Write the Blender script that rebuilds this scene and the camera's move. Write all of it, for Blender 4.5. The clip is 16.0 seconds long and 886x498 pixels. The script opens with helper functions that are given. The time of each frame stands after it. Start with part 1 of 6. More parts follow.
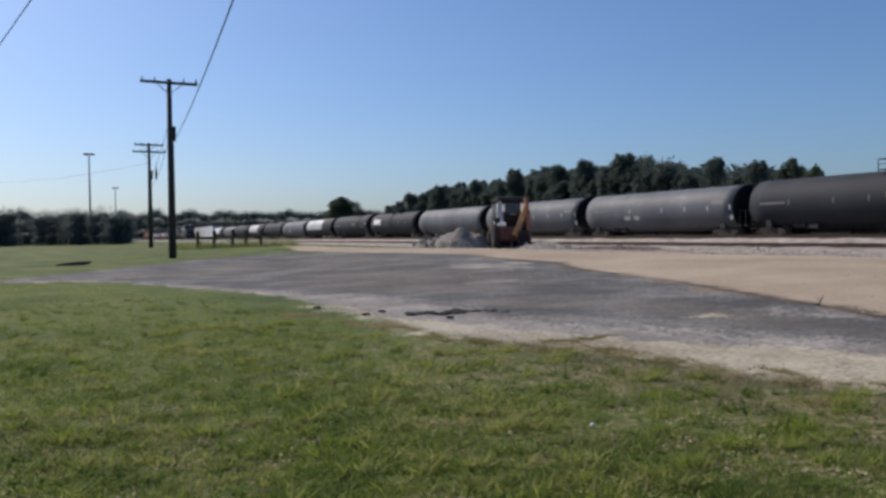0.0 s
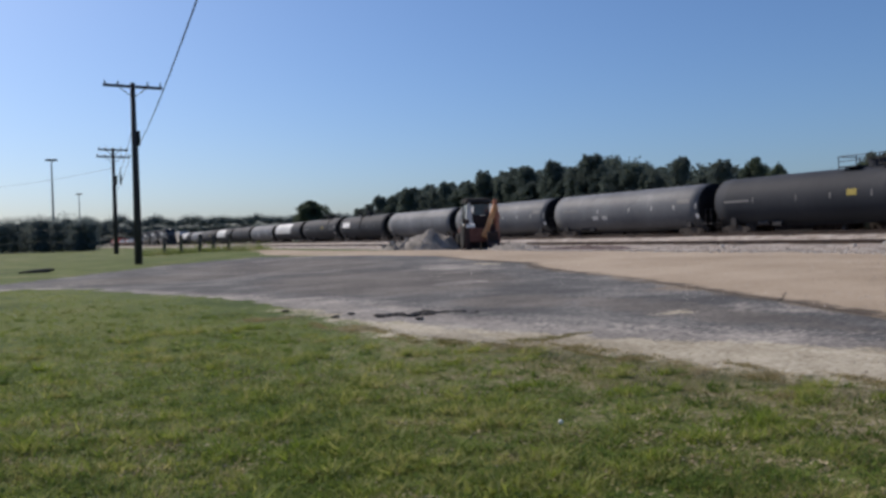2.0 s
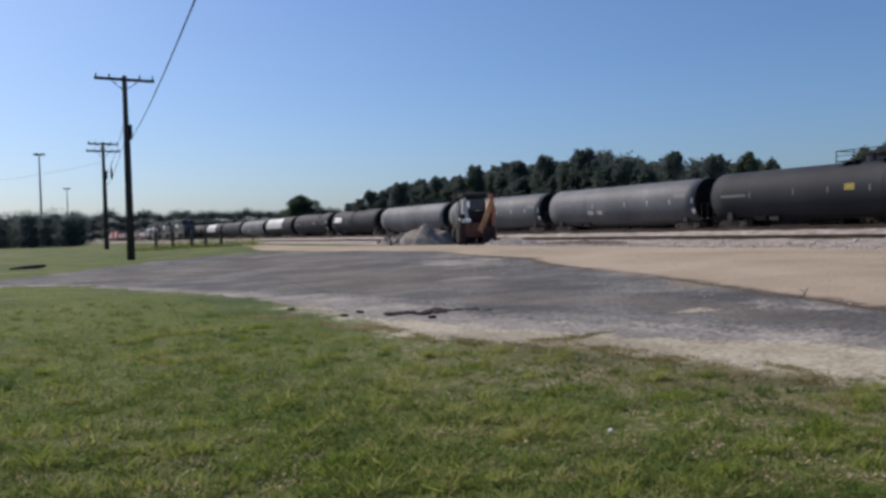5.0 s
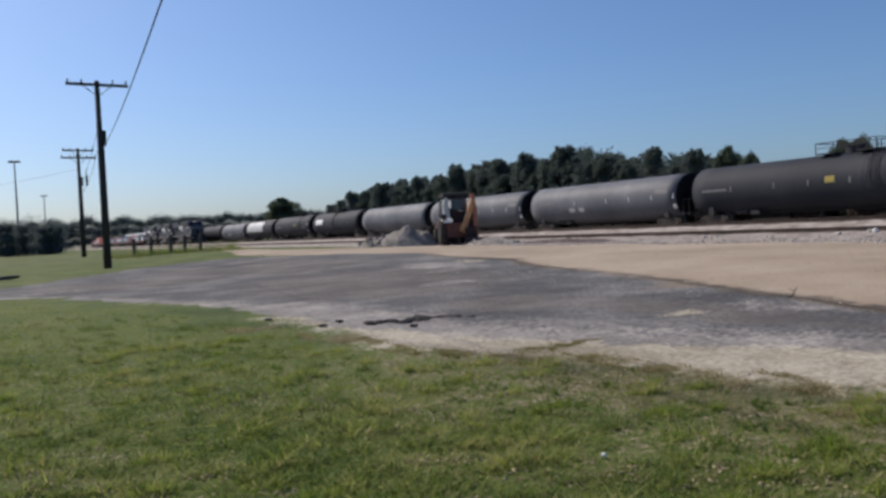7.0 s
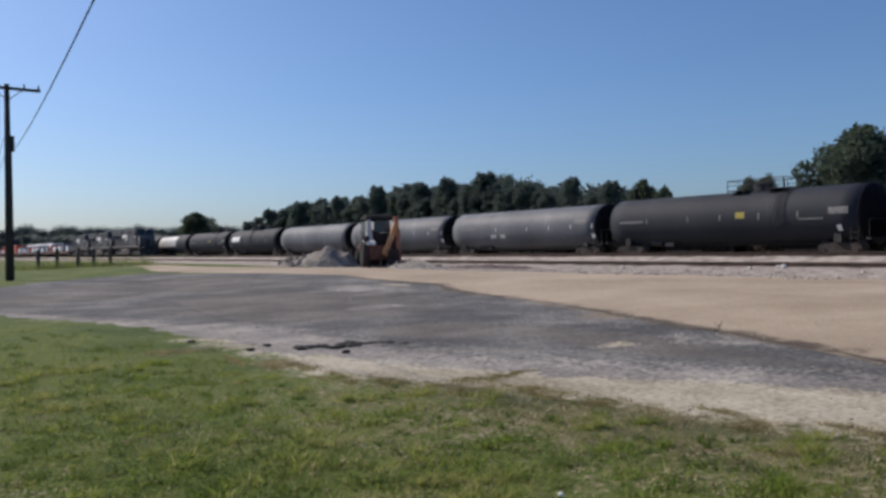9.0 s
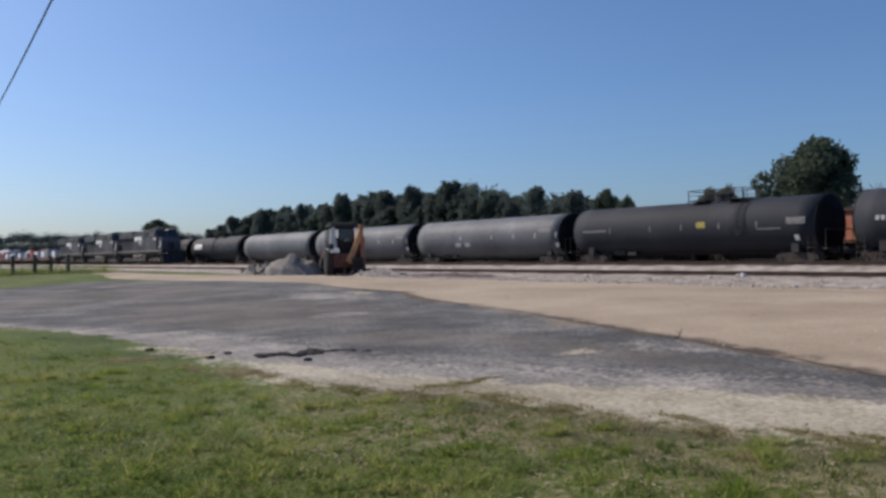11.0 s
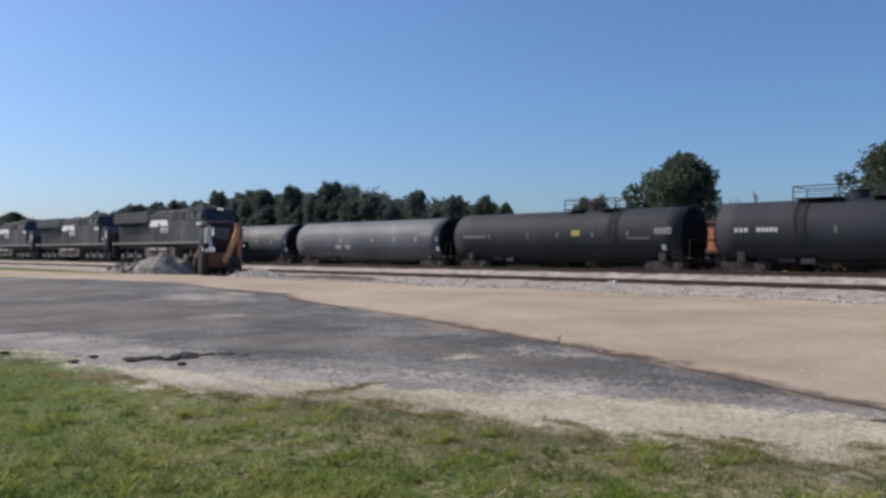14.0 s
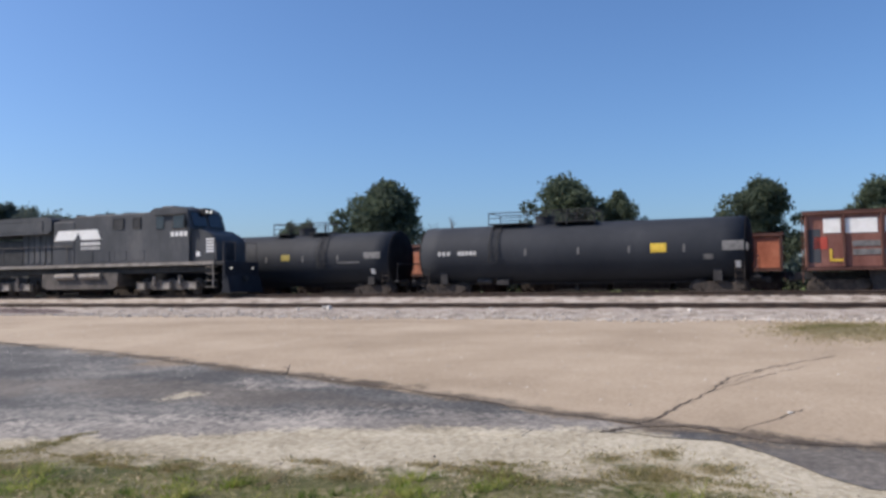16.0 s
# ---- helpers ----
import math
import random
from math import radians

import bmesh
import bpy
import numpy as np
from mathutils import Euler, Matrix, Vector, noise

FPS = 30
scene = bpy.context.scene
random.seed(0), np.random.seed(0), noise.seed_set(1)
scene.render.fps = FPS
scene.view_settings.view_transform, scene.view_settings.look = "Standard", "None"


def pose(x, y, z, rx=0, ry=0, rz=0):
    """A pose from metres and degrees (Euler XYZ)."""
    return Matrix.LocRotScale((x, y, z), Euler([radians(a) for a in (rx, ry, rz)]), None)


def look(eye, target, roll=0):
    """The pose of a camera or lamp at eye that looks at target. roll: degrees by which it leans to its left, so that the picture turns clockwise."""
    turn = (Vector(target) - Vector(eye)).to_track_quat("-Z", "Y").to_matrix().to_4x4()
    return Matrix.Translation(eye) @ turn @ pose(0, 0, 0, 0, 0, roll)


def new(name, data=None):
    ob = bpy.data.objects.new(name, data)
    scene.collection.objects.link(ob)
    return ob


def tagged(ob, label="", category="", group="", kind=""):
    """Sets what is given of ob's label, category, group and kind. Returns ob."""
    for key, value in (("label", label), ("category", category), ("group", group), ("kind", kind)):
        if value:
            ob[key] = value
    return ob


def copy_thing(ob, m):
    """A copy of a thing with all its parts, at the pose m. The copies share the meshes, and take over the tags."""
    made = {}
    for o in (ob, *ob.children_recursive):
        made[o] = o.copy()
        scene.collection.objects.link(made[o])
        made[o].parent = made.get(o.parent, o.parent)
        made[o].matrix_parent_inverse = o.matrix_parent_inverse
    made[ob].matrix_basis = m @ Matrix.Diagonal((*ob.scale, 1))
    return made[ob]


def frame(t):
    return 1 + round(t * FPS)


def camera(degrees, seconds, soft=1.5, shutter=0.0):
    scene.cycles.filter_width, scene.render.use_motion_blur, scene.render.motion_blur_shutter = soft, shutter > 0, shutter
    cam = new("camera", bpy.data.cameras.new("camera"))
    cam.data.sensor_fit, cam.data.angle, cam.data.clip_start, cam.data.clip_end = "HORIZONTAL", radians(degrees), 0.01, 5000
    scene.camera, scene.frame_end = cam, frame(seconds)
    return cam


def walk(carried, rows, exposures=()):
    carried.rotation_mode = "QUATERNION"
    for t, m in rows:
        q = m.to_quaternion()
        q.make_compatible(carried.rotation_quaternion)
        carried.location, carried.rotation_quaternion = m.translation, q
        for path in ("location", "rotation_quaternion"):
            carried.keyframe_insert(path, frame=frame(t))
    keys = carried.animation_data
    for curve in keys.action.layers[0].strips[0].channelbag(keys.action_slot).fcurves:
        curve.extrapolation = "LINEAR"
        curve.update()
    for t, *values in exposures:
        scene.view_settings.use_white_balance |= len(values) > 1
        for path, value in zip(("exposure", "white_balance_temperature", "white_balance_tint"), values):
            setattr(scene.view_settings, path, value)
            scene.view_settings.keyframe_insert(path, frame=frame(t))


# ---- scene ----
cam = camera(57.5, 16.0, soft=3.0)
PATH = [  # seconds, place in metres, turn in degrees
    (0.0, 0.000, 0.000, 1.467, 88.98, 0.84, -24.59),
    (0.5, 0.020, 0.025, 1.452, 88.89, 0.98, -25.13),
    (1.0, 0.031, 0.052, 1.450, 87.06, 0.93, -25.21),
    (1.5, 0.027, -0.000, 1.467, 87.49, 2.04, -23.93),
    (2.0, 0.021, -0.016, 1.449, 89.09, 1.60, -26.73),
    (2.5, 0.052, 0.032, 1.434, 88.55, 0.85, -28.46),
    (3.0, 0.053, 0.072, 1.438, 88.75, 1.06, -28.30),
    (3.5, -0.112, 0.083, 1.475, 88.91, 0.13, -27.56),
    (4.0, -0.129, 0.224, 1.445, 88.50, 0.82, -27.77),
    (6.5, -0.141, 0.754, 1.560, 89.29, 2.20, -27.47),
    (7.0, 0.085, 0.835, 1.574, 88.58, 2.85, -28.71),
    (7.5, 0.084, 0.923, 1.586, 89.48, 1.60, -29.48),
    (8.0, -0.071, 1.021, 1.611, 90.33, 1.65, -31.74),
    (8.5, -0.110, 1.079, 1.623, 90.19, 2.09, -33.01),
    (9.0, -0.082, 1.112, 1.638, 89.97, 0.94, -34.53),
    (11.5, -0.044, 1.116, 1.611, 90.66, 1.00, -37.45),
    (12.0, -0.063, 1.099, 1.610, 90.79, 1.13, -37.80),
    (12.5, -0.059, 1.115, 1.613, 90.93, 0.97, -38.03),
    (13.0, -0.059, 1.107, 1.615, 91.04, 0.20, -39.80),
    (13.5, -0.053, 1.134, 1.619, 91.01, -0.03, -42.09),
    (14.0, -0.034, 1.274, 1.628, 90.72, -0.47, -45.56),
    (14.5, 0.204, 1.466, 1.633, 92.70, -1.05, -51.77),
    (15.0, 0.160, 1.634, 1.633, 92.53, -3.18, -54.87),
    (15.5, 0.086, 1.890, 1.634, 92.12, -0.21, -59.51),
    (16.0, 0.153, 1.900, 1.640, 92.46, 0.67, -66.37),
]
EXPOSURE = [(0.0, -0.15, 6450, 12), (9.0, -0.10, 6450, 12), (13.5, 0.02, 6450, 12), (14.5, 0.19, 6400, 12), (16.0, 0.32, 6400, 12)]
walk(cam, [(t, pose(*m)) for t, *m in PATH], EXPOSURE)

# ---- light ----
SUN_AZ, SUN_EL = -24.0, 41.0   # degrees from +y towards +x, and above the horizon
world = bpy.data.worlds.new("world")
scene.world = world
world.use_nodes = True
wn, wl = world.node_tree.nodes, world.node_tree.links
sky = wn.new("ShaderNodeTexSky")
sky.sky_type, sky.sun_disc = "NISHITA", False
sky.sun_elevation, sky.sun_rotation = radians(SUN_EL), radians(SUN_AZ)
sky.air_density, sky.dust_density, sky.ozone_density = 1.0, 1.3, 9.5
wn["Background"].inputs["Strength"].default_value = 0.118
wl.new(sky.outputs["Color"], wn["Background"].inputs["Color"])
sun = new("sun", bpy.data.lights.new("sun", "SUN"))
sun.data.energy, sun.data.angle, sun.data.color = 4.3, radians(1.3), (1.0, 0.89, 0.75)
sun_way = Vector((math.sin(radians(SUN_AZ)) * math.cos(radians(SUN_EL)), math.cos(radians(SUN_AZ)) * math.cos(radians(SUN_EL)), math.sin(radians(SUN_EL))))
sun.matrix_world = look(sun_way * 60, (0, 0, 0))


# ---- materials ----
def shade(name, stops, scale=1.0, rough=0.8, metal=0.0, bump=0.0, fine=0.0, detail=6.0, stretch=(1, 1, 1), island=0.0, emit=None, spec=0.3):
    """Principled surface: stops of colour over a broad noise, shifted by a fine grain; bump in metres."""
    m = bpy.data.materials.new(name)
    m.use_nodes = True
    n, l = m.node_tree.nodes, m.node_tree.links
    b = n["Principled BSDF"]
    b.inputs["Roughness"].default_value, b.inputs["Metallic"].default_value = rough, metal
    b.inputs["Specular IOR Level"].default_value = spec
    co = n.new("ShaderNodeTexCoord")
    mp = n.new("ShaderNodeMapping")
    mp.inputs["Scale"].default_value = stretch
    l.new(co.outputs["Object"], mp.inputs["Vector"])
    broad = n.new("ShaderNodeTexNoise")
    broad.inputs["Scale"].default_value, broad.inputs["Detail"].default_value = scale, detail
    broad.inputs["Roughness"].default_value = 0.62
    l.new(mp.outputs["Vector"], broad.inputs["Vector"])
    grain = n.new("ShaderNodeTexNoise")
    grain.inputs["Scale"].default_value, grain.inputs["Detail"].default_value = scale * 14, 3
    l.new(mp.outputs["Vector"], grain.inputs["Vector"])
    add = n.new("ShaderNodeMath")
    add.operation = "MULTIPLY_ADD"
    l.new(grain.outputs["Fac"], add.inputs[0])
    add.inputs[1].default_value = fine
    l.new(broad.outputs["Fac"], add.inputs[2])
    off = n.new("ShaderNodeMath")
    off.operation = "SUBTRACT"
    l.new(add.outputs[0], off.inputs[0])
    off.inputs[1].default_value = fine * 0.5
    fac = off.outputs[0]
    if island:
        geo = n.new("ShaderNodeNewGeometry")
        obj = n.new("ShaderNodeObjectInfo")
        s1 = n.new("ShaderNodeMath")
        s1.operation = "ADD"
        l.new(geo.outputs["Random Per Island"], s1.inputs[0])
        l.new(obj.outputs["Random"], s1.inputs[1])
        s2 = n.new("ShaderNodeMath")
        s2.operation = "MULTIPLY_ADD"
        l.new(s1.outputs[0], s2.inputs[0])
        s2.inputs[1].default_value = island
        l.new(fac, s2.inputs[2])
        s3 = n.new("ShaderNodeMath")
        s3.operation = "SUBTRACT"
        l.new(s2.outputs[0], s3.inputs[0])
        s3.inputs[1].default_value = island
        fac = s3.outputs[0]
    ramp = n.new("ShaderNodeValToRGB")
    e = ramp.color_ramp.elements
    while len(e) < len(stops):
        e.new(0.5)
    for i, (p, col) in enumerate(stops):
        e[i].position, e[i].color = p, (*col, 1)
    l.new(fac, ramp.inputs["Fac"])
    l.new(ramp.outputs["Color"], b.inputs["Base Color"])
    if bump:
        bp = n.new("ShaderNodeBump")
        bp.inputs["Distance"].default_value, bp.inputs["Strength"].default_value = bump, 1.0
        l.new(add.outputs[0], bp.inputs["Height"])
        l.new(bp.outputs["Normal"], b.inputs["Normal"])
    if emit:
        b.inputs["Emission Color"].default_value, b.inputs["Emission Strength"].default_value = (*emit[0], 1), emit[1]
    return m


def shade_mix(name, base, layers, scale=0.5, rough=0.93, bump=0.015, fine=0.45, grain=14.0):
    """A ground surface: base stops, over which layers of (attribute, stops, raggedness) lie where their attribute is high."""
    m = bpy.data.materials.new(name)
    m.use_nodes = True
    n, l = m.node_tree.nodes, m.node_tree.links
    b = n["Principled BSDF"]
    b.inputs["Roughness"].default_value, b.inputs["Specular IOR Level"].default_value = rough, 0.2
    co = n.new("ShaderNodeTexCoord")

    def noise_of(k, detail):
        t = n.new("ShaderNodeTexNoise")
        t.inputs["Scale"].default_value, t.inputs["Detail"].default_value, t.inputs["Roughness"].default_value = k, detail, 0.65
        l.new(co.outputs["Object"], t.inputs["Vector"])
        return t.outputs["Fac"]

    def calc(op, a, c, d=None):
        k = n.new("ShaderNodeMath")
        k.operation = op
        for i, v in enumerate((a, c, d)):
            if isinstance(v, (int, float)):
                k.inputs[i].default_value = v
            elif v is not None:
                l.new(v, k.inputs[i])
        return k.outputs[0]

    broad, small = noise_of(scale, 9), noise_of(scale * grain, 5)
    both = calc("SUBTRACT", calc("MULTIPLY_ADD", small, fine, broad), fine * 0.5)

    def ramp_of(stops):
        r = n.new("ShaderNodeValToRGB")
        e = r.color_ramp.elements
        while len(e) < len(stops):
            e.new(0.5)
        for i, (p, col) in enumerate(stops):
            e[i].position, e[i].color = p, (*col, 1)
        l.new(both, r.inputs["Fac"])
        return r.outputs["Color"]

    colour = ramp_of(base)
    for attribute, stops, rag in layers:
        at = n.new("ShaderNodeAttribute")
        at.attribute_name = attribute
        edge = calc("MULTIPLY_ADD", calc("SUBTRACT", noise_of(1.9, 8), 0.5), rag, at.outputs["Fac"])
        edge = calc("MULTIPLY_ADD", calc("SUBTRACT", small, 0.5), rag * 0.7, edge)
        step = n.new("ShaderNodeMapRange")
        step.inputs["From Min"].default_value, step.inputs["From Max"].default_value = 0.38, 0.62
        l.new(edge, step.inputs["Value"])
        mix = n.new("ShaderNodeMix")
        mix.data_type = "RGBA"
        l.new(step.outputs["Result"], mix.inputs["Factor"])
        l.new(colour, mix.inputs["A"])
        l.new(ramp_of(stops), mix.inputs["B"])
        colour = mix.outputs["Result"]
    l.new(colour, b.inputs["Base Color"])
    bp = n.new("ShaderNodeBump")
    bp.inputs["Distance"].default_value = bump
    l.new(both, bp.inputs["Height"])
    l.new(bp.outputs["Normal"], b.inputs["Normal"])
    return m


def two(a, b, lo=0.35, hi=0.65):
    return [(lo, a), (hi, b)]


M = {}
M["grass_blade"] = shade("grass_blade", [(0.30, (0.122, 0.188, 0.022)), (0.44, (0.202, 0.278, 0.036)), (0.56, (0.272, 0.318, 0.060)), (0.72, (0.390, 0.375, 0.135))], 0.55, 0.65, fine=0.8, island=0.26)
PALE = [(0.30, (0.225, 0.194, 0.136)), (0.46, (0.365, 0.322, 0.240)), (0.62, (0.505, 0.455, 0.355))]
WORN = [(0.34, (0.145, 0.134, 0.122)), (0.46, (0.215, 0.198, 0.18)), (0.56, (0.285, 0.262, 0.235)), (0.68, (0.40, 0.365, 0.32))]
DARK = [(0.36, (0.095, 0.086, 0.078)), (0.5, (0.13, 0.118, 0.106)), (0.66, (0.195, 0.177, 0.158))]
GRAY = [(0.36, (0.070, 0.069, 0.068)), (0.47, (0.102, 0.100, 0.098)), (0.56, (0.142, 0.139, 0.133)), (0.68, (0.25, 0.235, 0.212))]
LAWN = [(0.32, (0.038, 0.062, 0.010)), (0.45, (0.074, 0.108, 0.018)), (0.56, (0.105, 0.130, 0.028)), (0.70, (0.160, 0.155, 0.058))]
MAT = [(0.34, (0.050, 0.056, 0.020)), (0.48, (0.090, 0.092, 0.036)), (0.66, (0.165, 0.150, 0.072))]
STRAW = [(0.34, (0.078, 0.080, 0.030)), (0.46, (0.132, 0.124, 0.055)), (0.56, (0.195, 0.172, 0.092)), (0.67, (0.29, 0.25, 0.165))]
DIRT = [(0.32, (0.22, 0.18, 0.14)), (0.48, (0.34, 0.285, 0.225)), (0.64, (0.44, 0.38, 0.31))]
SAND = [(0.30, (0.300, 0.236, 0.168)), (0.48, (0.375, 0.299, 0.217)), (0.68, (0.455, 0.372, 0.278))]
SEAM = [(0.36, (0.070, 0.055, 0.042)), (0.5, (0.135, 0.108, 0.082)), (0.66, (0.25, 0.205, 0.155))]
M["land"] = shade_mix("land", LAWN, [("dry", STRAW, 1.5), ("dirt", DIRT, 0.7), ("bare", PALE, 1.1), ("mat", MAT, 1.6)], 0.42, bump=0.03, fine=0.7, grain=32.0)
M["road"] = shade_mix("road", GRAY, [("dark", DARK, 1.3), ("worn", WORN, 1.2), ("pale", PALE, 1.3), ("seam", SEAM, 1.3)], 0.45, fine=0.85, grain=30.0)
M["sand"] = shade_mix("sand", SAND, [("seam", SEAM, 1.2), ("weed", MAT, 1.3)], 0.25, fine=0.8, grain=80.0)
M["grass_tuft"] = shade("grass_tuft", [(0.30, (0.075, 0.125, 0.022)), (0.46, (0.14, 0.20, 0.038)), (0.6, (0.22, 0.25, 0.075)), (0.76, (0.36, 0.345, 0.19))], 0.9, 0.6, fine=0.6, island=0.24)
M["grass_dry"] = shade("grass_dry", [(0.30, (0.165, 0.160, 0.052)), (0.46, (0.265, 0.235, 0.095)), (0.6, (0.375, 0.310, 0.165)), (0.74, (0.50, 0.425, 0.275))], 0.9, 0.7, fine=0.6, island=0.25)
M["clover_leaf"] = shade("clover_leaf", [(0.30, (0.082, 0.128, 0.024)), (0.48, (0.135, 0.190, 0.038)), (0.60, (0.205, 0.255, 0.064)), (0.74, (0.34, 0.37, 0.15))], 0.8, 0.85, fine=0.6, island=0.28, spec=0.08)
M["thatch"] = shade("thatch", [(0.30, (0.120, 0.094, 0.048)), (0.50, (0.230, 0.180, 0.100)), (0.70, (0.42, 0.35, 0.22))], 0.8, 0.85, fine=0.6, island=0.28)
M["ballast"] = shade("ballast", [(0.34, (0.18, 0.148, 0.120)), (0.46, (0.325, 0.277, 0.232)), (0.56, (0.40, 0.348, 0.298)), (0.68, (0.53, 0.475, 0.415))], 1.6, 0.95, bump=0.05, fine=0.6, detail=8)
M["ballast_dark"] = shade("ballast_dark", [(0.3, (0.070, 0.050, 0.048)), (0.5, (0.120, 0.092, 0.088)), (0.7, (0.19, 0.155, 0.15))], 1.5, 0.95, bump=0.05, fine=0.5)
M["stone"] = shade("stone", [(0.3, (0.24, 0.205, 0.17)), (0.5, (0.38, 0.335, 0.285)), (0.7, (0.58, 0.53, 0.47))], 2.0, 0.9, bump=0.01, fine=0.3, island=0.25)
M["rubble"] = shade("rubble", [(0.3, (0.13, 0.118, 0.10)), (0.5, (0.22, 0.20, 0.175)), (0.7, (0.34, 0.31, 0.275))], 1.6, 0.95, bump=0.04, fine=0.5, island=0.15)
M["crumb"] = shade("crumb", two((0.018, 0.017, 0.018), (0.05, 0.047, 0.045)), 3, 0.9, bump=0.01, fine=0.3)
M["crack"] = shade("crack", two((0.055, 0.043, 0.033), (0.15, 0.118, 0.088)), 2, 0.95, bump=0.01, fine=0.4)
M["rail"] = shade("rail", two((0.045, 0.033, 0.027), (0.095, 0.066, 0.05)), 3, 0.7, 0.2, fine=0.3)
M["sleeper"] = shade("sleeper", two((0.06, 0.048, 0.04), (0.14, 0.115, 0.095)), 4, 0.9, bump=0.01, fine=0.4, stretch=(0.3, 2, 1), island=0.2)
M["tank_black"] = shade("tank_black", [(0.3, (0.019, 0.023, 0.031)), (0.55, (0.031, 0.035, 0.044)), (0.75, (0.054, 0.057, 0.065))], 0.5, 0.72, fine=0.15, stretch=(1, 0.5, 0.25), bump=0.004, spec=0.25)
# far darker than the shells: the shade on the tank ends is in this colour
M["tank_end_shade"] = shade("tank_end_shade", [(0.3, (0.007, 0.007, 0.009)), (0.55, (0.013, 0.013, 0.015)), (0.75, (0.026, 0.025, 0.026))], 0.7, 0.85, fine=0.2, spec=0.1)
M["tank_gray"] = shade("tank_gray", [(0.3, (0.095, 0.101, 0.112)), (0.55, (0.150, 0.157, 0.169)), (0.75, (0.24, 0.243, 0.25))], 0.5, 0.6, fine=0.25, stretch=(1, 0.5, 0.25), bump=0.004, spec=0.2)
# white for the sun's sheen on far tank shells, put on as a panel
M["tank_glint"] = shade("tank_glint", [(0.3, (0.35, 0.35, 0.34)), (0.55, (0.6, 0.6, 0.58)), (0.75, (0.7, 0.69, 0.67))], 0.6, 0.5, fine=0.2)
M["under"] = shade("under", two((0.024, 0.023, 0.025), (0.055, 0.052, 0.052)), 2, 0.7, fine=0.3)
M["truck_dust"] = shade("truck_dust", two((0.028, 0.024, 0.022), (0.085, 0.07, 0.06)), 3, 0.85, fine=0.4)
M["white_mark"] = shade("white_mark", two((0.78, 0.77, 0.74), (0.88, 0.87, 0.85)), 5, 0.6, fine=0.3)
M["pale_mark"] = shade("pale_mark", two((0.42, 0.41, 0.39), (0.60, 0.59, 0.57)), 5, 0.6, fine=0.3)
M["faded_mark"] = shade("faded_mark", two((0.115, 0.112, 0.110), (0.215, 0.210, 0.205)), 5, 0.6, fine=0.3)
M["yellow_mark"] = shade("yellow_mark", two((0.60, 0.40, 0.04), (0.76, 0.54, 0.08)), 5, 0.6, fine=0.3)
M["dull_yellow"] = shade("dull_yellow", two((0.30, 0.24, 0.06), (0.42, 0.34, 0.09)), 5, 0.7, fine=0.4)
M["loco"] = shade("loco", [(0.3, (0.042, 0.046, 0.053)), (0.52, (0.066, 0.070, 0.079)), (0.7, (0.110, 0.110, 0.115))], 0.7, 0.68, fine=0.2, stretch=(1, 0.7, 0.3), bump=0.004, spec=0.3)
M["loco_gray"] = shade("loco_gray", two((0.06, 0.054, 0.05), (0.14, 0.122, 0.11)), 1.5, 0.7, fine=0.3)
M["loco_dark"] = shade("loco_dark", two((0.022, 0.023, 0.026), (0.046, 0.045, 0.047)), 2, 0.6, fine=0.3)
# darker than the other loco paints: shade of the front painted in
M["loco_front_shade"] = shade("loco_front_shade", two((0.010, 0.012, 0.018), (0.022, 0.024, 0.031)), 2, 0.55, fine=0.3)
M["sill_dust"] = shade("sill_dust", two((0.20, 0.18, 0.16), (0.34, 0.31, 0.28)), 2, 0.8, fine=0.4)
M["pane"] = shade("pane", two((0.012, 0.014, 0.018), (0.02, 0.024, 0.03)), 1, 0.06, spec=0.7)
M["lamp"] = shade("lamp", two((0.9, 0.9, 0.85), (1, 1, 0.95)), 1, 0.3, emit=((1.0, 0.93, 0.78), 0.8))
M["hopper_red"] = shade("hopper_red", [(0.3, (0.155, 0.062, 0.048)), (0.5, (0.235, 0.105, 0.082)), (0.72, (0.34, 0.19, 0.155))], 0.8, 0.65, fine=0.25, stretch=(1, 1, 0.35), bump=0.004)
M["hopper_brown"] = shade("hopper_brown", [(0.3, (0.060, 0.026, 0.021)), (0.5, (0.105, 0.048, 0.038)), (0.72, (0.165, 0.084, 0.066))], 0.8, 0.7, fine=0.25, stretch=(1, 1, 0.35))
M["orange_rust"] = shade("orange_rust", [(0.3, (0.32, 0.10, 0.055)), (0.5, (0.47, 0.165, 0.095)), (0.72, (0.56, 0.26, 0.165))], 0.9, 0.7, fine=0.3)
M["digger"] = shade("digger", [(0.3, (0.095, 0.036, 0.030)), (0.52, (0.155, 0.062, 0.045)), (0.75, (0.26, 0.13, 0.09))], 2.0, 0.6, fine=0.3, bump=0.004)
M["boom_orange"] = shade("boom_orange", [(0.3, (0.44, 0.19, 0.08)), (0.52, (0.62, 0.32, 0.14)), (0.75, (0.70, 0.46, 0.26))], 2.0, 0.6, fine=0.3)
M["stick_rust"] = shade("stick_rust", [(0.3, (0.28, 0.10, 0.065)), (0.52, (0.42, 0.17, 0.10)), (0.75, (0.50, 0.26, 0.16))], 2.0, 0.6, fine=0.3)
M["digger_dark"] = shade("digger_dark", [(0.3, (0.024, 0.016, 0.015)), (0.55, (0.046, 0.026, 0.022)), (0.75, (0.09, 0.05, 0.04))], 2.0, 0.7, fine=0.3)
M["rubber"] = shade("rubber", two((0.012, 0.012, 0.012), (0.03, 0.028, 0.026)), 4, 0.85, fine=0.3, bump=0.01)
M["cab_glass"] = shade("cab_glass", two((0.028, 0.042, 0.055), (0.055, 0.075, 0.09)), 2, 0.2, fine=0.2, spec=0.5)
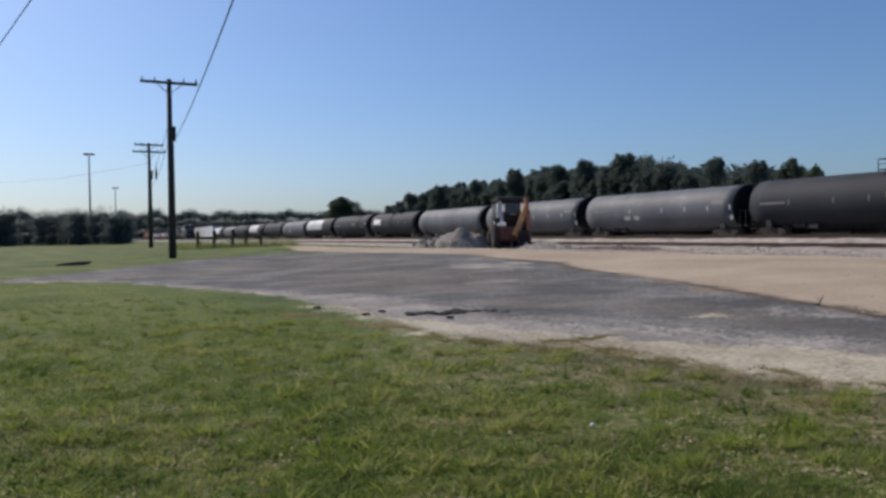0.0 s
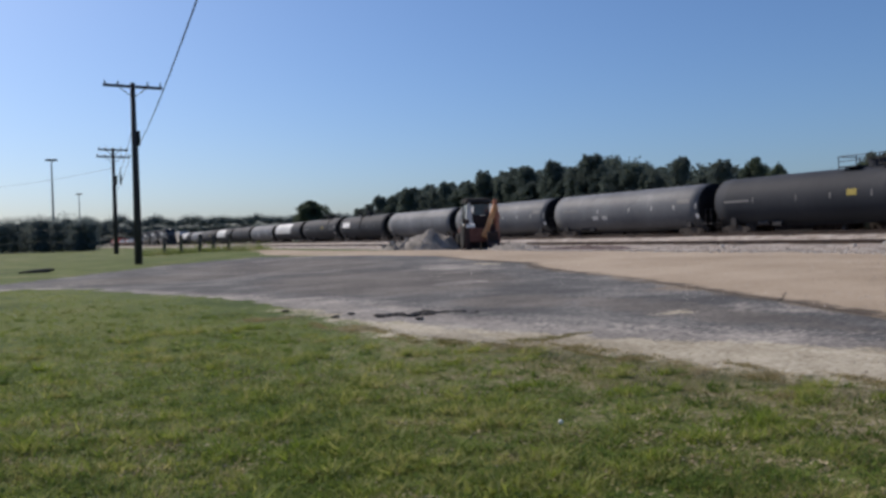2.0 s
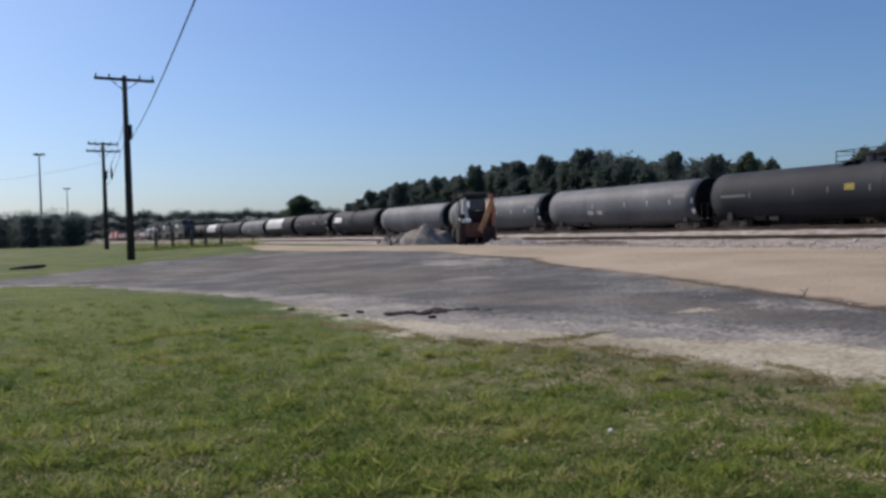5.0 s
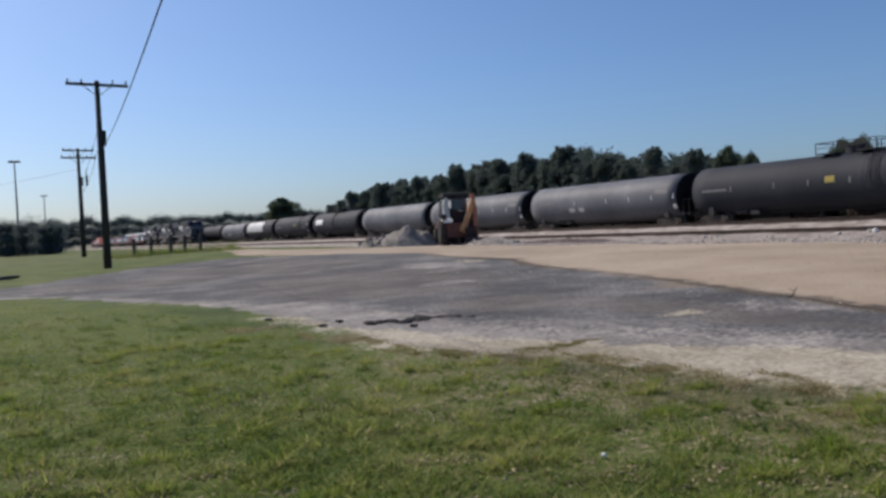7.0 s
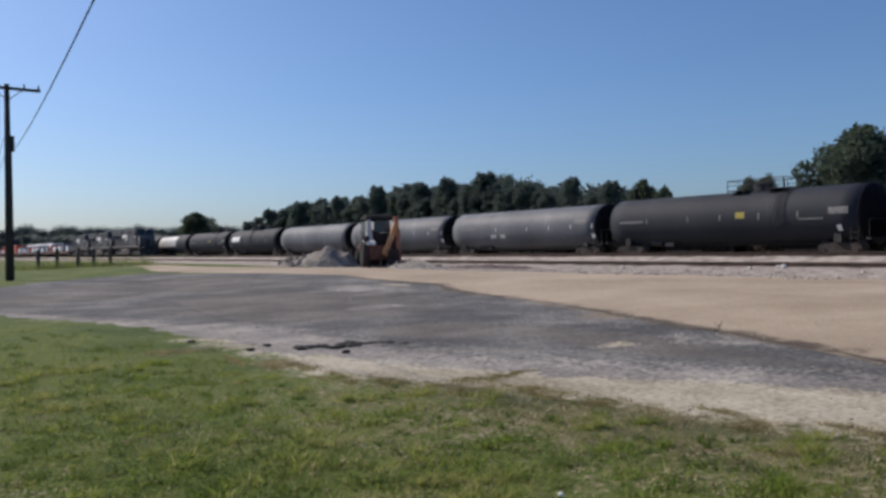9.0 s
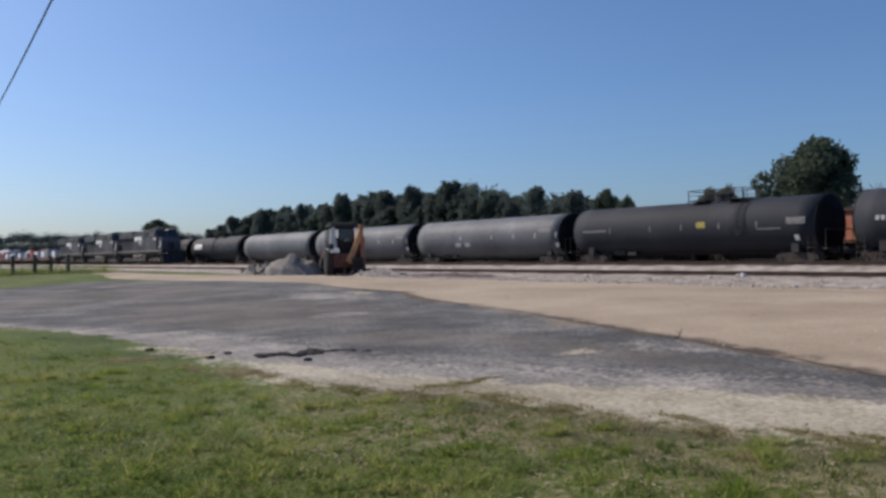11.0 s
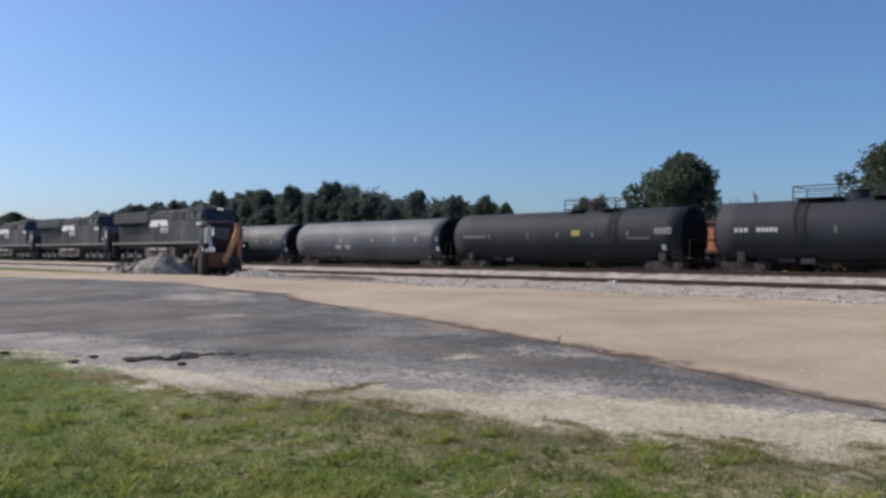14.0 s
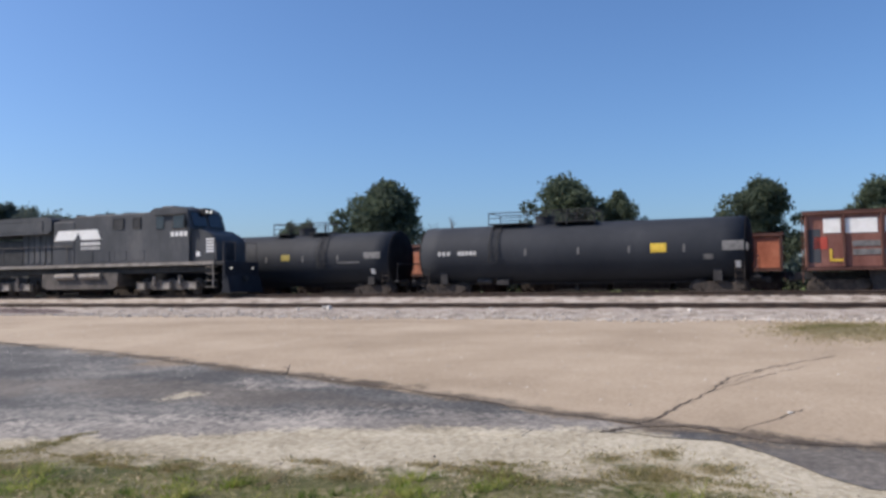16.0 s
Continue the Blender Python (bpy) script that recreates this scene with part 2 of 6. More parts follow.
M["dull_pane"] = shade("dull_pane", two((0.10, 0.115, 0.13), (0.22, 0.24, 0.26)), 2, 0.15, fine=0.2, spec=0.6)
M["pole_wood"] = shade("pole_wood", [(0.3, (0.032, 0.031, 0.033)), (0.55, (0.055, 0.051, 0.052)), (0.75, (0.092, 0.083, 0.078))], 2.5, 0.85, fine=0.5, stretch=(4, 4, 0.3), bump=0.008)
M["post_wood"] = shade("post_wood", two((0.05, 0.045, 0.04), (0.12, 0.105, 0.09)), 4, 0.9, fine=0.4, stretch=(3, 3, 0.4))
M["wire"] = shade("wire", two((0.02, 0.02, 0.022), (0.05, 0.05, 0.052)), 1, 0.6)
M["steel_gray"] = shade("steel_gray", two((0.22, 0.23, 0.24), (0.36, 0.37, 0.38)), 2, 0.5, 0.5, fine=0.2)
M["bark"] = shade("bark", two((0.06, 0.045, 0.035), (0.14, 0.11, 0.085)), 5, 0.95, fine=0.5, stretch=(3, 3, 0.4), bump=0.02)
M["leaf_pine"] = shade("leaf_pine", [(0.28, (0.090, 0.112, 0.110)), (0.5, (0.114, 0.143, 0.124)), (0.74, (0.135, 0.165, 0.130))], 0.5, 0.85, fine=0.3, island=0.12, spec=0.15)
# near-black leaves that stand in for the shade seen beneath the tank cars
M["leaf_scrub_shade"] = shade("leaf_scrub_shade", [(0.3, (0.012, 0.017, 0.011)), (0.5, (0.018, 0.024, 0.014)), (0.7, (0.026, 0.033, 0.018))], 0.5, 0.85, fine=0.3, island=0.16)
M["leaf_broad"] = shade("leaf_broad", [(0.28, (0.064, 0.085, 0.064)), (0.5, (0.094, 0.122, 0.082)), (0.74, (0.12, 0.15, 0.09))], 0.5, 0.8, fine=0.3, island=0.13, spec=0.2)
# foliage paler and bluer than its own green: distance haze mixed into the colour
M["leaf_far_haze"] = shade("leaf_far_haze", [(0.3, (0.105, 0.130, 0.134)), (0.5, (0.132, 0.160, 0.156)), (0.7, (0.162, 0.190, 0.176))], 0.08, 0.95, fine=0.2, island=0.06, spec=0.0)
M["pale_rock"] = shade("pale_rock", two((0.48, 0.45, 0.40), (0.66, 0.63, 0.58)), 3, 0.9, fine=0.3, bump=0.01)
M["litter"] = shade("litter", two((0.80, 0.79, 0.74), (0.88, 0.87, 0.83)), 6, 0.6)
M["trailer"] = shade("trailer", two((0.62, 0.62, 0.62), (0.8, 0.8, 0.79)), 0.8, 0.5, fine=0.2)
M["trailer_red"] = shade("trailer_red", two((0.36, 0.05, 0.04), (0.5, 0.09, 0.06)), 0.8, 0.5, fine=0.2)
M["trailer_gray"] = shade("trailer_gray", two((0.22, 0.22, 0.24), (0.36, 0.36, 0.38)), 0.8, 0.5, fine=0.2)


def thin(m, share):
    """Let some light through a leaf or blade."""
    n, l = m.node_tree.nodes, m.node_tree.links
    b = n["Principled BSDF"]
    t = n.new("ShaderNodeBsdfTranslucent")
    l.new(b.inputs["Base Color"].links[0].from_socket, t.inputs["Color"])
    mix = n.new("ShaderNodeMixShader")
    mix.inputs["Fac"].default_value = share
    l.new(b.outputs["BSDF"], mix.inputs[1])
    l.new(t.outputs["BSDF"], mix.inputs[2])
    l.new(mix.outputs["Shader"], n["Material Output"].inputs["Surface"])


for leafy, share in (("grass_blade", 0.5), ("grass_tuft", 0.5), ("grass_dry", 0.5), ("clover_leaf", 0.3), ("leaf_pine", 0.42), ("leaf_broad", 0.42), ("leaf_far_haze", 0.58)):
    thin(M[leafy], share)


# ---- mesh helpers ----
def part(name, bm, material, parent=None, label="", smooth=False):
    me = bpy.data.meshes.new(name)
    if smooth:
        for f in bm.faces:
            f.smooth = True
    bm.to_mesh(me)
    bm.free()
    me.materials.append(material)
    ob = new(name, me)
    if parent is not None:
        ob.parent = parent
    return tagged(ob, label)


def thing(name, label, category, m=None, group="", kind=""):
    ob = new(name)
    ob.empty_display_size = 0.2
    if m is not None:
        ob.matrix_basis = m
    return tagged(ob, label, category, group, kind)


def box(bm, x0, x1, y0, y1, z0, z1, bevel=0.0, m=None):
    """A box between the given limits, chamfered, turned by m."""
    t = bmesh.new()
    bmesh.ops.create_cube(t, size=1.0)
    for v in t.verts:
        v.co = Vector(((x0 + x1) / 2 + v.co.x * (x1 - x0), (y0 + y1) / 2 + v.co.y * (y1 - y0), (z0 + z1) / 2 + v.co.z * (z1 - z0)))
    if bevel:
        bmesh.ops.bevel(t, geom=list(t.edges), offset=bevel, segments=1, affect="EDGES")
    if m is not None:
        bmesh.ops.transform(t, matrix=m, verts=t.verts)
    join(bm, t)
    return bm


def join(bm, t):
    me = bpy.data.meshes.new("tmp")
    t.to_mesh(me)
    t.free()
    bm.from_mesh(me)
    bpy.data.meshes.remove(me)


def rod(bm, a, b, r0, r1=None, n=8):
    """A tapered round bar from a to b."""
    a, b = Vector(a), Vector(b)
    r1 = r0 if r1 is None else r1
    t = bmesh.new()
    bmesh.ops.create_cone(t, cap_ends=True, segments=n, radius1=r0, radius2=r1, depth=(b - a).length)
    turn = (b - a).to_track_quat("Z", "Y").to_matrix().to_4x4()
    bmesh.ops.transform(t, matrix=Matrix.Translation((a + b) / 2) @ turn, verts=t.verts)
    join(bm, t)
    return bm


def lathe(bm, rings, n=32, axis="Y", at=(0, 0, 0)):
    """A body of revolution; rings of (place along the axis, radius)."""
    loops = []
    for s, r in rings:
        loop = []
        for i in range(n):
            a = 2 * math.pi * i / n
            p = (r * math.cos(a), s, r * math.sin(a)) if axis == "Y" else (s, r * math.cos(a), r * math.sin(a)) if axis == "X" else (r * math.cos(a), r * math.sin(a), s)
            loop.append(bm.verts.new(Vector(p) + Vector(at)))
        loops.append(loop)
    for a, b in zip(loops, loops[1:]):
        for i in range(n):
            bm.faces.new((a[i], a[(i + 1) % n], b[(i + 1) % n], b[i]))
    bm.faces.new(loops[0])
    bm.faces.new(loops[-1])
    bmesh.ops.recalc_face_normals(bm, faces=bm.faces)
    return bm


def prism(bm, outline, x0, x1):
    """An outline of (y, z) drawn out from x0 to x1."""
    a = [bm.verts.new((x0, y, z)) for y, z in outline]
    b = [bm.verts.new((x1, y, z)) for y, z in outline]
    k = len(outline)
    bm.faces.new(a)
    bm.faces.new(b[::-1])
    for i in range(k):
        bm.faces.new((a[i], b[i], b[(i + 1) % k], a[(i + 1) % k]))
    bmesh.ops.recalc_face_normals(bm, faces=bm.faces)
    return bm


def from_arrays(name, verts, faces, material, parent=None):
    me = bpy.data.meshes.new(name)
    me.from_pydata(verts, [], faces)
    me.materials.append(material)
    ob = new(name, me)
    if parent is not None:
        ob.parent = parent
    return ob


# ---- ground ----
def ground_z(x, y):
    """Height of the land: it climbs gently from the lawn to the tracks and away to the far end."""
    s = min(max((x - 3) / 19, 0), 1)
    s = s * s * (3 - 2 * s)
    return 0.50 * s + 0.008 * min(max(y - 5, 0), 75) * min(max(1 - (x - 12) / 14, 0), 1)


EDGE = [(-60, -8), (-26, 13.5), (-14, 20.5), (-2.2, 28.2), (1.0, 26.2), (1.9, 22.4), (3.3, 19.4), (3.9, 15.0), (4.2, 12.4), (4.4, 10.6), (5.0, 9.0), (5.6, 7.9), (5.9, 6.6), (6.2, 5.4), (6.6, 4.2), (6.5, 3.6), (6.7, 2.6), (6.3, 1.9), (6.1, 0), (6.1, -40)]


def gap_to(points, x, y):
    """Distance from (x, y) to a line of points, negative on its right-hand side when going along it."""
    best, side = 1e9, 1
    for (x0, y0), (x1, y1) in zip(points, points[1:]):
        dx, dy = x1 - x0, y1 - y0
        k = min(max(((x - x0) * dx + (y - y0) * dy) / (dx * dx + dy * dy), 0), 1)
        d = math.hypot(x - x0 - k * dx, y - y0 - k * dy)
        if d < best:
            best, side = d, (1 if dx * (y - y0) - dy * (x - x0) > 0 else -1)
    return best * side


def blob(x, y, cx, cy, rx, ry):
    return max(0.0, 1.0 - 0.5 * (((x - cx) / rx) ** 2 + ((y - cy) / ry) ** 2))


def clamp(v):
    return min(max(v, 0.0), 1.0)


def add_mask(me, name, rule):
    layer = me.attributes.new(name, "FLOAT", "POINT")
    layer.data.foreach_set("value", [rule(v.co.x, v.co.y) for v in me.vertices])


# low mats of grass and weeds that stand in the pale gravel beside the lawn: (x, y, half width, half depth)
MATS = [(5.79, 8.05, 0.24, 0.17), (5.85, 6.97, 0.26, 0.24), (5.75, 5.97, 0.26, 0.26), (6.19, 5.40, 0.17, 0.19), (5.60, 4.72, 0.24, 0.30), (6.55, 4.16, 0.24, 0.20),
        (7.35, 3.45, 0.26, 0.24), (6.95, 2.95, 0.34, 0.40), (7.28, 2.60, 0.22, 0.24), (7.75, 3.05, 0.20, 0.18), (5.30, 8.35, 0.30, 0.22), (4.90, 9.30, 0.24, 0.20), (3.55, 14.0, 0.45, 0.30), (4.35, 11.6, 0.24, 0.26), (6.15, 2.25, 0.24, 0.26)]
for k in range(24):
    my = 3.4 + 0.40 * k + random.Random(k).uniform(-0.15, 0.15)
    mx = float(np.interp(my, [p[1] for p in EDGE[:3:-1]], [p[0] for p in EDGE[:3:-1]])) + random.Random(k + 50).uniform(-0.25, 0.35)
    MATS.append((mx, my, random.Random(k + 90).uniform(0.05, 0.13), random.Random(k + 130).uniform(0.16, 0.36)))


def make_ground():
    far = [60, 75, 100, 140, 200, 320, 600, 1200, 2600]
    xs = [-v for v in far[::-1] if v > 30] + list(range(-30, -4)) + [v * 0.4 for v in range(-10, 11)] + [4.2 + v * 0.2 for v in range(0, 23)] + [v * 0.4 for v in range(22, 26)] + list(range(11, 61)) + far[1:]
    ys = [-v for v in far[::-1] if v > 30] + list(range(-30, 0)) + [v * 0.2 for v in range(0, 75)] + [v * 0.4 for v in range(38, 75)] + list(range(30, 131)) + [v for v in far if v > 130]
    verts = [(x, y, ground_z(x, y)) for y in ys for x in xs]
    w = len(xs)
    faces = [(j * w + i, j * w + i + 1, (j + 1) * w + i + 1, (j + 1) * w + i) for j in range(len(ys) - 1) for i in range(w - 1)]
    ob = from_arrays("ground", verts, faces, M["land"])

    def bare(x, y):
        if x > 14 or y > 30 or x < -30:
            return 0.0
        d = gap_to(EDGE, x, y)
        return clamp(0.5 + d / 1.3) * (1.0 if y < 12 else 0.6 if y < 16 else 0.34) if d < 5 else 0.0

    add_mask(ob.data, "bare", bare)
    add_mask(ob.data, "mat", lambda x, y: max(0.72 * blob(x, y, *c) for c in MATS) if 2 < x < 9 and 0 < y < 16 else 0.0)
    add_mask(ob.data, "dry", lambda x, y: 0.32 * clamp((y - 48) / 14) if y > 48 else 0.0 if x > 14 or y > 24 or x < -6 else clamp(1.0 + (gap_to(EDGE, x, y) - 0.4) / 4.0) * max(clamp((13 - y) / 6), 0.15 * clamp((24 - y) / 8)))
    add_mask(ob.data, "dirt", lambda x, y: clamp((x - 19) / 4) * clamp(1.35 - max(y - 44, 0) / (60 if x > 29 else 22)) * clamp((95 - x) / 30))
    tagged(ob, "mown patchy green lawn with worn brown spots", "ground", kind="structure")


def sheet(name, outline, lift, material, label, category, rag=0.25, step=0.35, masks=(), sunk=None):
    """A ground sheet with a ragged rim that follows the land, lifted above it; masks: (attribute, rule)."""
    bm = bmesh.new()
    loop = []
    for (x0, y0), (x1, y1) in zip(outline, outline[1:] + outline[:1]):
        d = math.hypot(x1 - x0, y1 - y0)
        k = max(1, int(d / step))
        for i in range(k):
            x, y = x0 + (x1 - x0) * i / k, y0 + (y1 - y0) * i / k
            r = rag * min(1.0, 0.35 + math.hypot(x, y) / 40)
            o = noise.noise_vector((x * 0.9, y * 0.9, lift * 50)) * r + noise.noise_vector((x * 3.1, y * 3.1, 7)) * r * 0.4
            loop.append(bm.verts.new((x + o.x, y + o.y, 0)))
    edges = [bm.edges.new((loop[i], loop[(i + 1) % len(loop)])) for i in range(len(loop))]
    bmesh.ops.triangle_fill(bm, use_beauty=True, edges=edges)
    xs, ys = [v.co.x for v in bm.verts], [v.co.y for v in bm.verts]
    cuts = [((k * 0.5, 0, 0), (1, 0, 0)) for k in range(math.ceil(min(xs)) * 2, math.ceil(max(xs)) * 2) if k % 2 == 0 or 4 < k < 32]
    cuts += [((0, k * 0.5, 0), (0, 1, 0)) for k in range(math.ceil(min(ys)) * 2, math.ceil(max(ys)) * 2) if k % 2 == 0 or 0 < k < 44]
    for at, across in cuts:
        bmesh.ops.bisect_plane(bm, geom=list(bm.verts) + list(bm.edges) + list(bm.faces), plane_co=at, plane_no=across)
    for v in bm.verts:
        v.co.z = ground_z(v.co.x, v.co.y) + (-0.012 if sunk and v.is_boundary and abs(gap_to(sunk, v.co.x, v.co.y)) < 0.7 else lift)
    for f in bm.faces:
        if f.normal.z < 0:
            f.normal_flip()
    ob = part(name, bm, material)
    for attribute, rule in masks:
        add_mask(ob.data, attribute, rule)
    return tagged(ob, label, category, kind="structure")


make_ground()
ROAD_FAR = [(-26, 18), (-14, 24), (-2.2, 29.5), (0.4, 33.8), (5.2, 42.9), (9.3, 46.1), (11.5, 45.8), (15.2, 39.1), (16.3, 32.8), (15.0, 27.7), (14.9, 23.1), (13.5, 20.5),
            (12.9, 17.0), (11.7, 12.2), (10.9, 9.3), (10.2, 7.0), (9.7, 5.6), (9.2, 4.4), (8.9, 3.4), (8.6, 2.2), (8.5, 1.2), (8.6, -4), (9, -16)]
NEAR_RIM = [(-26, 15), (-14, 21), (-2.4, 28.2), (0.4, 26.8), (2.6, 22.6), (4.0, 19.0), (4.6, 14.7), (5.0, 11.5), (5.5, 9.8), (6.0, 8.8), (6.7, 7.4), (7.4, 6.3), (8.1, 4.4), (8.45, 3.5), (8.35, 2.5), (7.65, 1.9), (7.1, 1.4), (7.0, -4), (7.0, -16)]


def worn(x, y):
    d = gap_to(NEAR_RIM, x, y)
    return max((clamp(1.0 - d / 2.4) if y < 11 else clamp(1.12 - d / 2.6) if y < 18 else clamp(1.0 - d / 1.8) * 0.85) * clamp((y - 2.4) / 1.4), 0.9 * blob(x, y, 9.6, 18.2, 0.8, 0.6), 0.7 * blob(x, y, 12.5, 24, 1.2, 3), 0.6 * blob(x, y, 10.2, 8.8, 0.7, 1.6))


sheet("road", ROAD_FAR + NEAR_RIM[::-1], 0.007, M["road"], "old gray asphalt road, worn and patched", "road", 0.4, sunk=NEAR_RIM[:13], masks=[
    ("seam", lambda x, y: max(1.1 * blob(x, y, 11.5, 12.25, 0.35, 0.5), clamp(0.62 - abs(gap_to(ROAD_FAR[8:], x, y)) / 1.1))),
    ("worn", worn),
    ("pale", lambda x, y: max(clamp(0.86 - gap_to(NEAR_RIM, x, y) / 0.95) * clamp((y - 2.4) / 1.4) * (1.0 if y < 12 else 0.45 if y < 16 else 0.22), 0.95 * blob(x, y, 8.8, 9.65, 0.30, 0.28), 0.95 * blob(x, y, 7.0, 7.12, 0.28, 0.3), 0.9 * blob(x, y, 14.0, 24.5, 0.5, 0.9), 0.4 * blob(x, y, 1.5, 29.0, 1.5, 0.7))),
    ("dark", lambda x, y: max(blob(x, y, 8.2, 13.3, 1.1, 1.3), 1.2 * blob(x, y, 10.86, 12.3, 0.3, 0.4), blob(x, y, 8.0, 0.8, 1.0, 1.5), blob(x, y, 8.6, 21.0, 3.2, 5.0), blob(x, y, 9.2, 9.8, 0.8, 3.6) * 0.85, blob(x, y, 4.0, 30.0, 4.0, 3.0) * 0.8, blob(x, y, 9.5, 34.0, 4.5, 8.0) * 0.8))])
sheet("lot", [(9.0, -30), (8.3, 1), (8.8, 3.4), (10.0, 6.5), (11.6, 12), (12.6, 17), (13.3, 20.5), (14.6, 23.1), (14.8, 27.7), (16, 32.8), (14.9, 39.1), (13.0, 45.5), (12.6, 49.6), (14.3, 58), (16.0, 71), (17.2, 70), (17.4, 58), (18.3, 51.5), (20.5, 46.8), (23.0, 40), (24.4, 30), (24.6, 20), (24.6, 10), (24.6, 2), (24.6, -30)],
      0.005, M["sand"], "tan packed sandy lot beside the tracks", "lot", 0.5, masks=[("seam", lambda x, y: clamp(0.80 - abs(gap_to(ROAD_FAR[8:], x, y)) / 0.9)), ("weed", lambda x, y: 0.8 * blob(x, y, 20.9, 1.0, 2.4, 1.0))])


# ---- tracks ----
NEAR_X, MAIN_X, TANK_X, BACK_X = 31.0, 36.6, 41.56, 46.6
NEAR_Z, MAIN_Z, TANK_Z, BACK_Z = 0.82, 1.18, 0.78, 0.85   # rail tops


def rail_profile(x, z):
    return [(x - 0.07, z - 0.17), (x + 0.07, z - 0.17), (x + 0.07, z - 0.15), (x + 0.012, z - 0.12), (x + 0.012, z - 0.045), (x + 0.036, z - 0.035), (x + 0.036, z - 0.004), (x + 0.028, z),
            (x - 0.028, z), (x - 0.036, z - 0.004), (x - 0.036, z - 0.035), (x - 0.012, z - 0.045), (x - 0.012, z - 0.12), (x - 0.07, z - 0.15)]


def along(bm, outline, ys):
    """Draw an outline of (x, z) out along y."""
    loops = [[bm.verts.new((x, y, z)) for x, z in outline] for y in ys]
    k = len(outline)
    for a, b in zip(loops, loops[1:]):
        for i in range(k):
            bm.faces.new((a[i], a[(i + 1) % k], b[(i + 1) % k], b[i]))
    bm.faces.new(loops[0])
    bm.faces.new(loops[-1])
    bmesh.ops.recalc_face_normals(bm, faces=bm.faces)
    return bm


def make_bed(name, x, z, half, foot, base, material, label):
    """A ballast bank with an uneven surface."""
    ys = list(range(-160, -30, 10)) + [v * 0.5 for v in range(-60, 161)] + list(range(81, 130, 2)) + list(range(130, 700, 15))
    cols = [-half - foot, -half - foot * 0.66, -half - foot * 0.33, -half, -half * 0.66, -half * 0.33, 0, half * 0.33, half * 0.66, half, half + foot * 0.5, half + foot]
    verts, faces = [], []
    for y in ys:
        for c in cols:
            a = abs(c)
            h = z if a <= half else z + (base - z) * (a - half) / foot
            bumpy = noise.noise((c * 1.7 + x, y * 0.8, 3)) * 0.05 + noise.noise((c * 5, y * 3, 9)) * 0.03
            verts.append((x + c + noise.noise((y * 0.4, c, 5)) * 0.15 * (a > half), y, h + bumpy))
    w = len(cols)
    for j in range(len(ys) - 1):
        for i in range(w - 1):
            faces.append((j * w + i, j * w + i + 1, (j + 1) * w + i + 1, (j + 1) * w + i))
    tagged(from_arrays(name, verts, faces, material), label, "ballast", kind="structure")


make_bed("ballast_bank_near", NEAR_X, NEAR_Z - 0.16, 2.2, 5.2, 0.40, M["ballast"], "pale gray crushed-stone ballast bank")
make_bed("ballast_bank_main", MAIN_X, MAIN_Z - 0.19, 1.7, 2.2, 0.55, M["ballast"], "pale ballast bank under the main track")
make_bed("ballast_bank_far", TANK_X + 2.5, TANK_Z - 0.19, 4.6, 3.0, 0.50, M["ballast_dark"], "brownish ballast bank under the siding")


def make_track(x, z, near, label):
    track = thing("railway_track", label, "track", kind="structure")
    for s in (-1, 1):
        part("rail", along(bmesh.new(), rail_profile(x + s * 0.7525, z), [-160, -40, 60, 200, 700]), M["rail"], track)
    tie = bmesh.new()
    box(tie, -1.28, 1.28, -0.115, 0.115, -0.15, 0, 0.012)
    first = part("sleeper", tie, M["sleeper"], track)
    for i in range(near):
        ob = first if i == 0 else new("sleeper", first.data)
        ob.parent = track
        ob.matrix_basis = pose(x + random.uniform(-0.04, 0.04), -12 + i * 0.6, z - 0.168, 0, 0, random.uniform(-1, 1))
    vs, fs = [], []
    for i in range(500):
        y = -12 + (near + i) * 0.6
        k = len(vs)
        vs += [(x + a, y + b, z - 0.168 + c) for c in (-0.15, 0) for a, b in ((-1.28, -0.115), (1.28, -0.115), (1.28, 0.115), (-1.28, 0.115))]
        fs += [(k + 4, k + 5, k + 6, k + 7), (k, k + 1, k + 5, k + 4), (k + 1, k + 2, k + 6, k + 5), (k + 2, k + 3, k + 7, k + 6), (k + 3, k, k + 4, k + 7)]
    tagged(from_arrays("far_sleepers", vs, fs, M["sleeper"], track), kind="stuff")


make_track(NEAR_X, NEAR_Z, 130, "empty rusty rail track on wooden sleepers")
make_track(MAIN_X, MAIN_Z, 60, "main rail track that the locomotives run on")
make_track(TANK_X, TANK_Z, 60, "siding track under the standing tank cars")
make_track(BACK_X, BACK_Z, 40, "rearmost siding track behind the tank cars")


# ---- tank cars ----
def wheel_mesh():
    bm = lathe(bmesh.new(), [(-0.07, 0.10), (-0.07, 0.42), (-0.055, 0.455), (0.04, 0.445), (0.055, 0.49), (0.075, 0.48), (0.075, 0.10)], 20, "X")
    rod(bm, (0.04, 0, 0), (0.72, 0, 0), 0.08, n=10)
    me = bpy.data.meshes.new("wheel")
    bm.to_mesh(me)
    bm.free()
    me.materials.append(M["truck_dust"])
    return me


WHEEL = wheel_mesh()


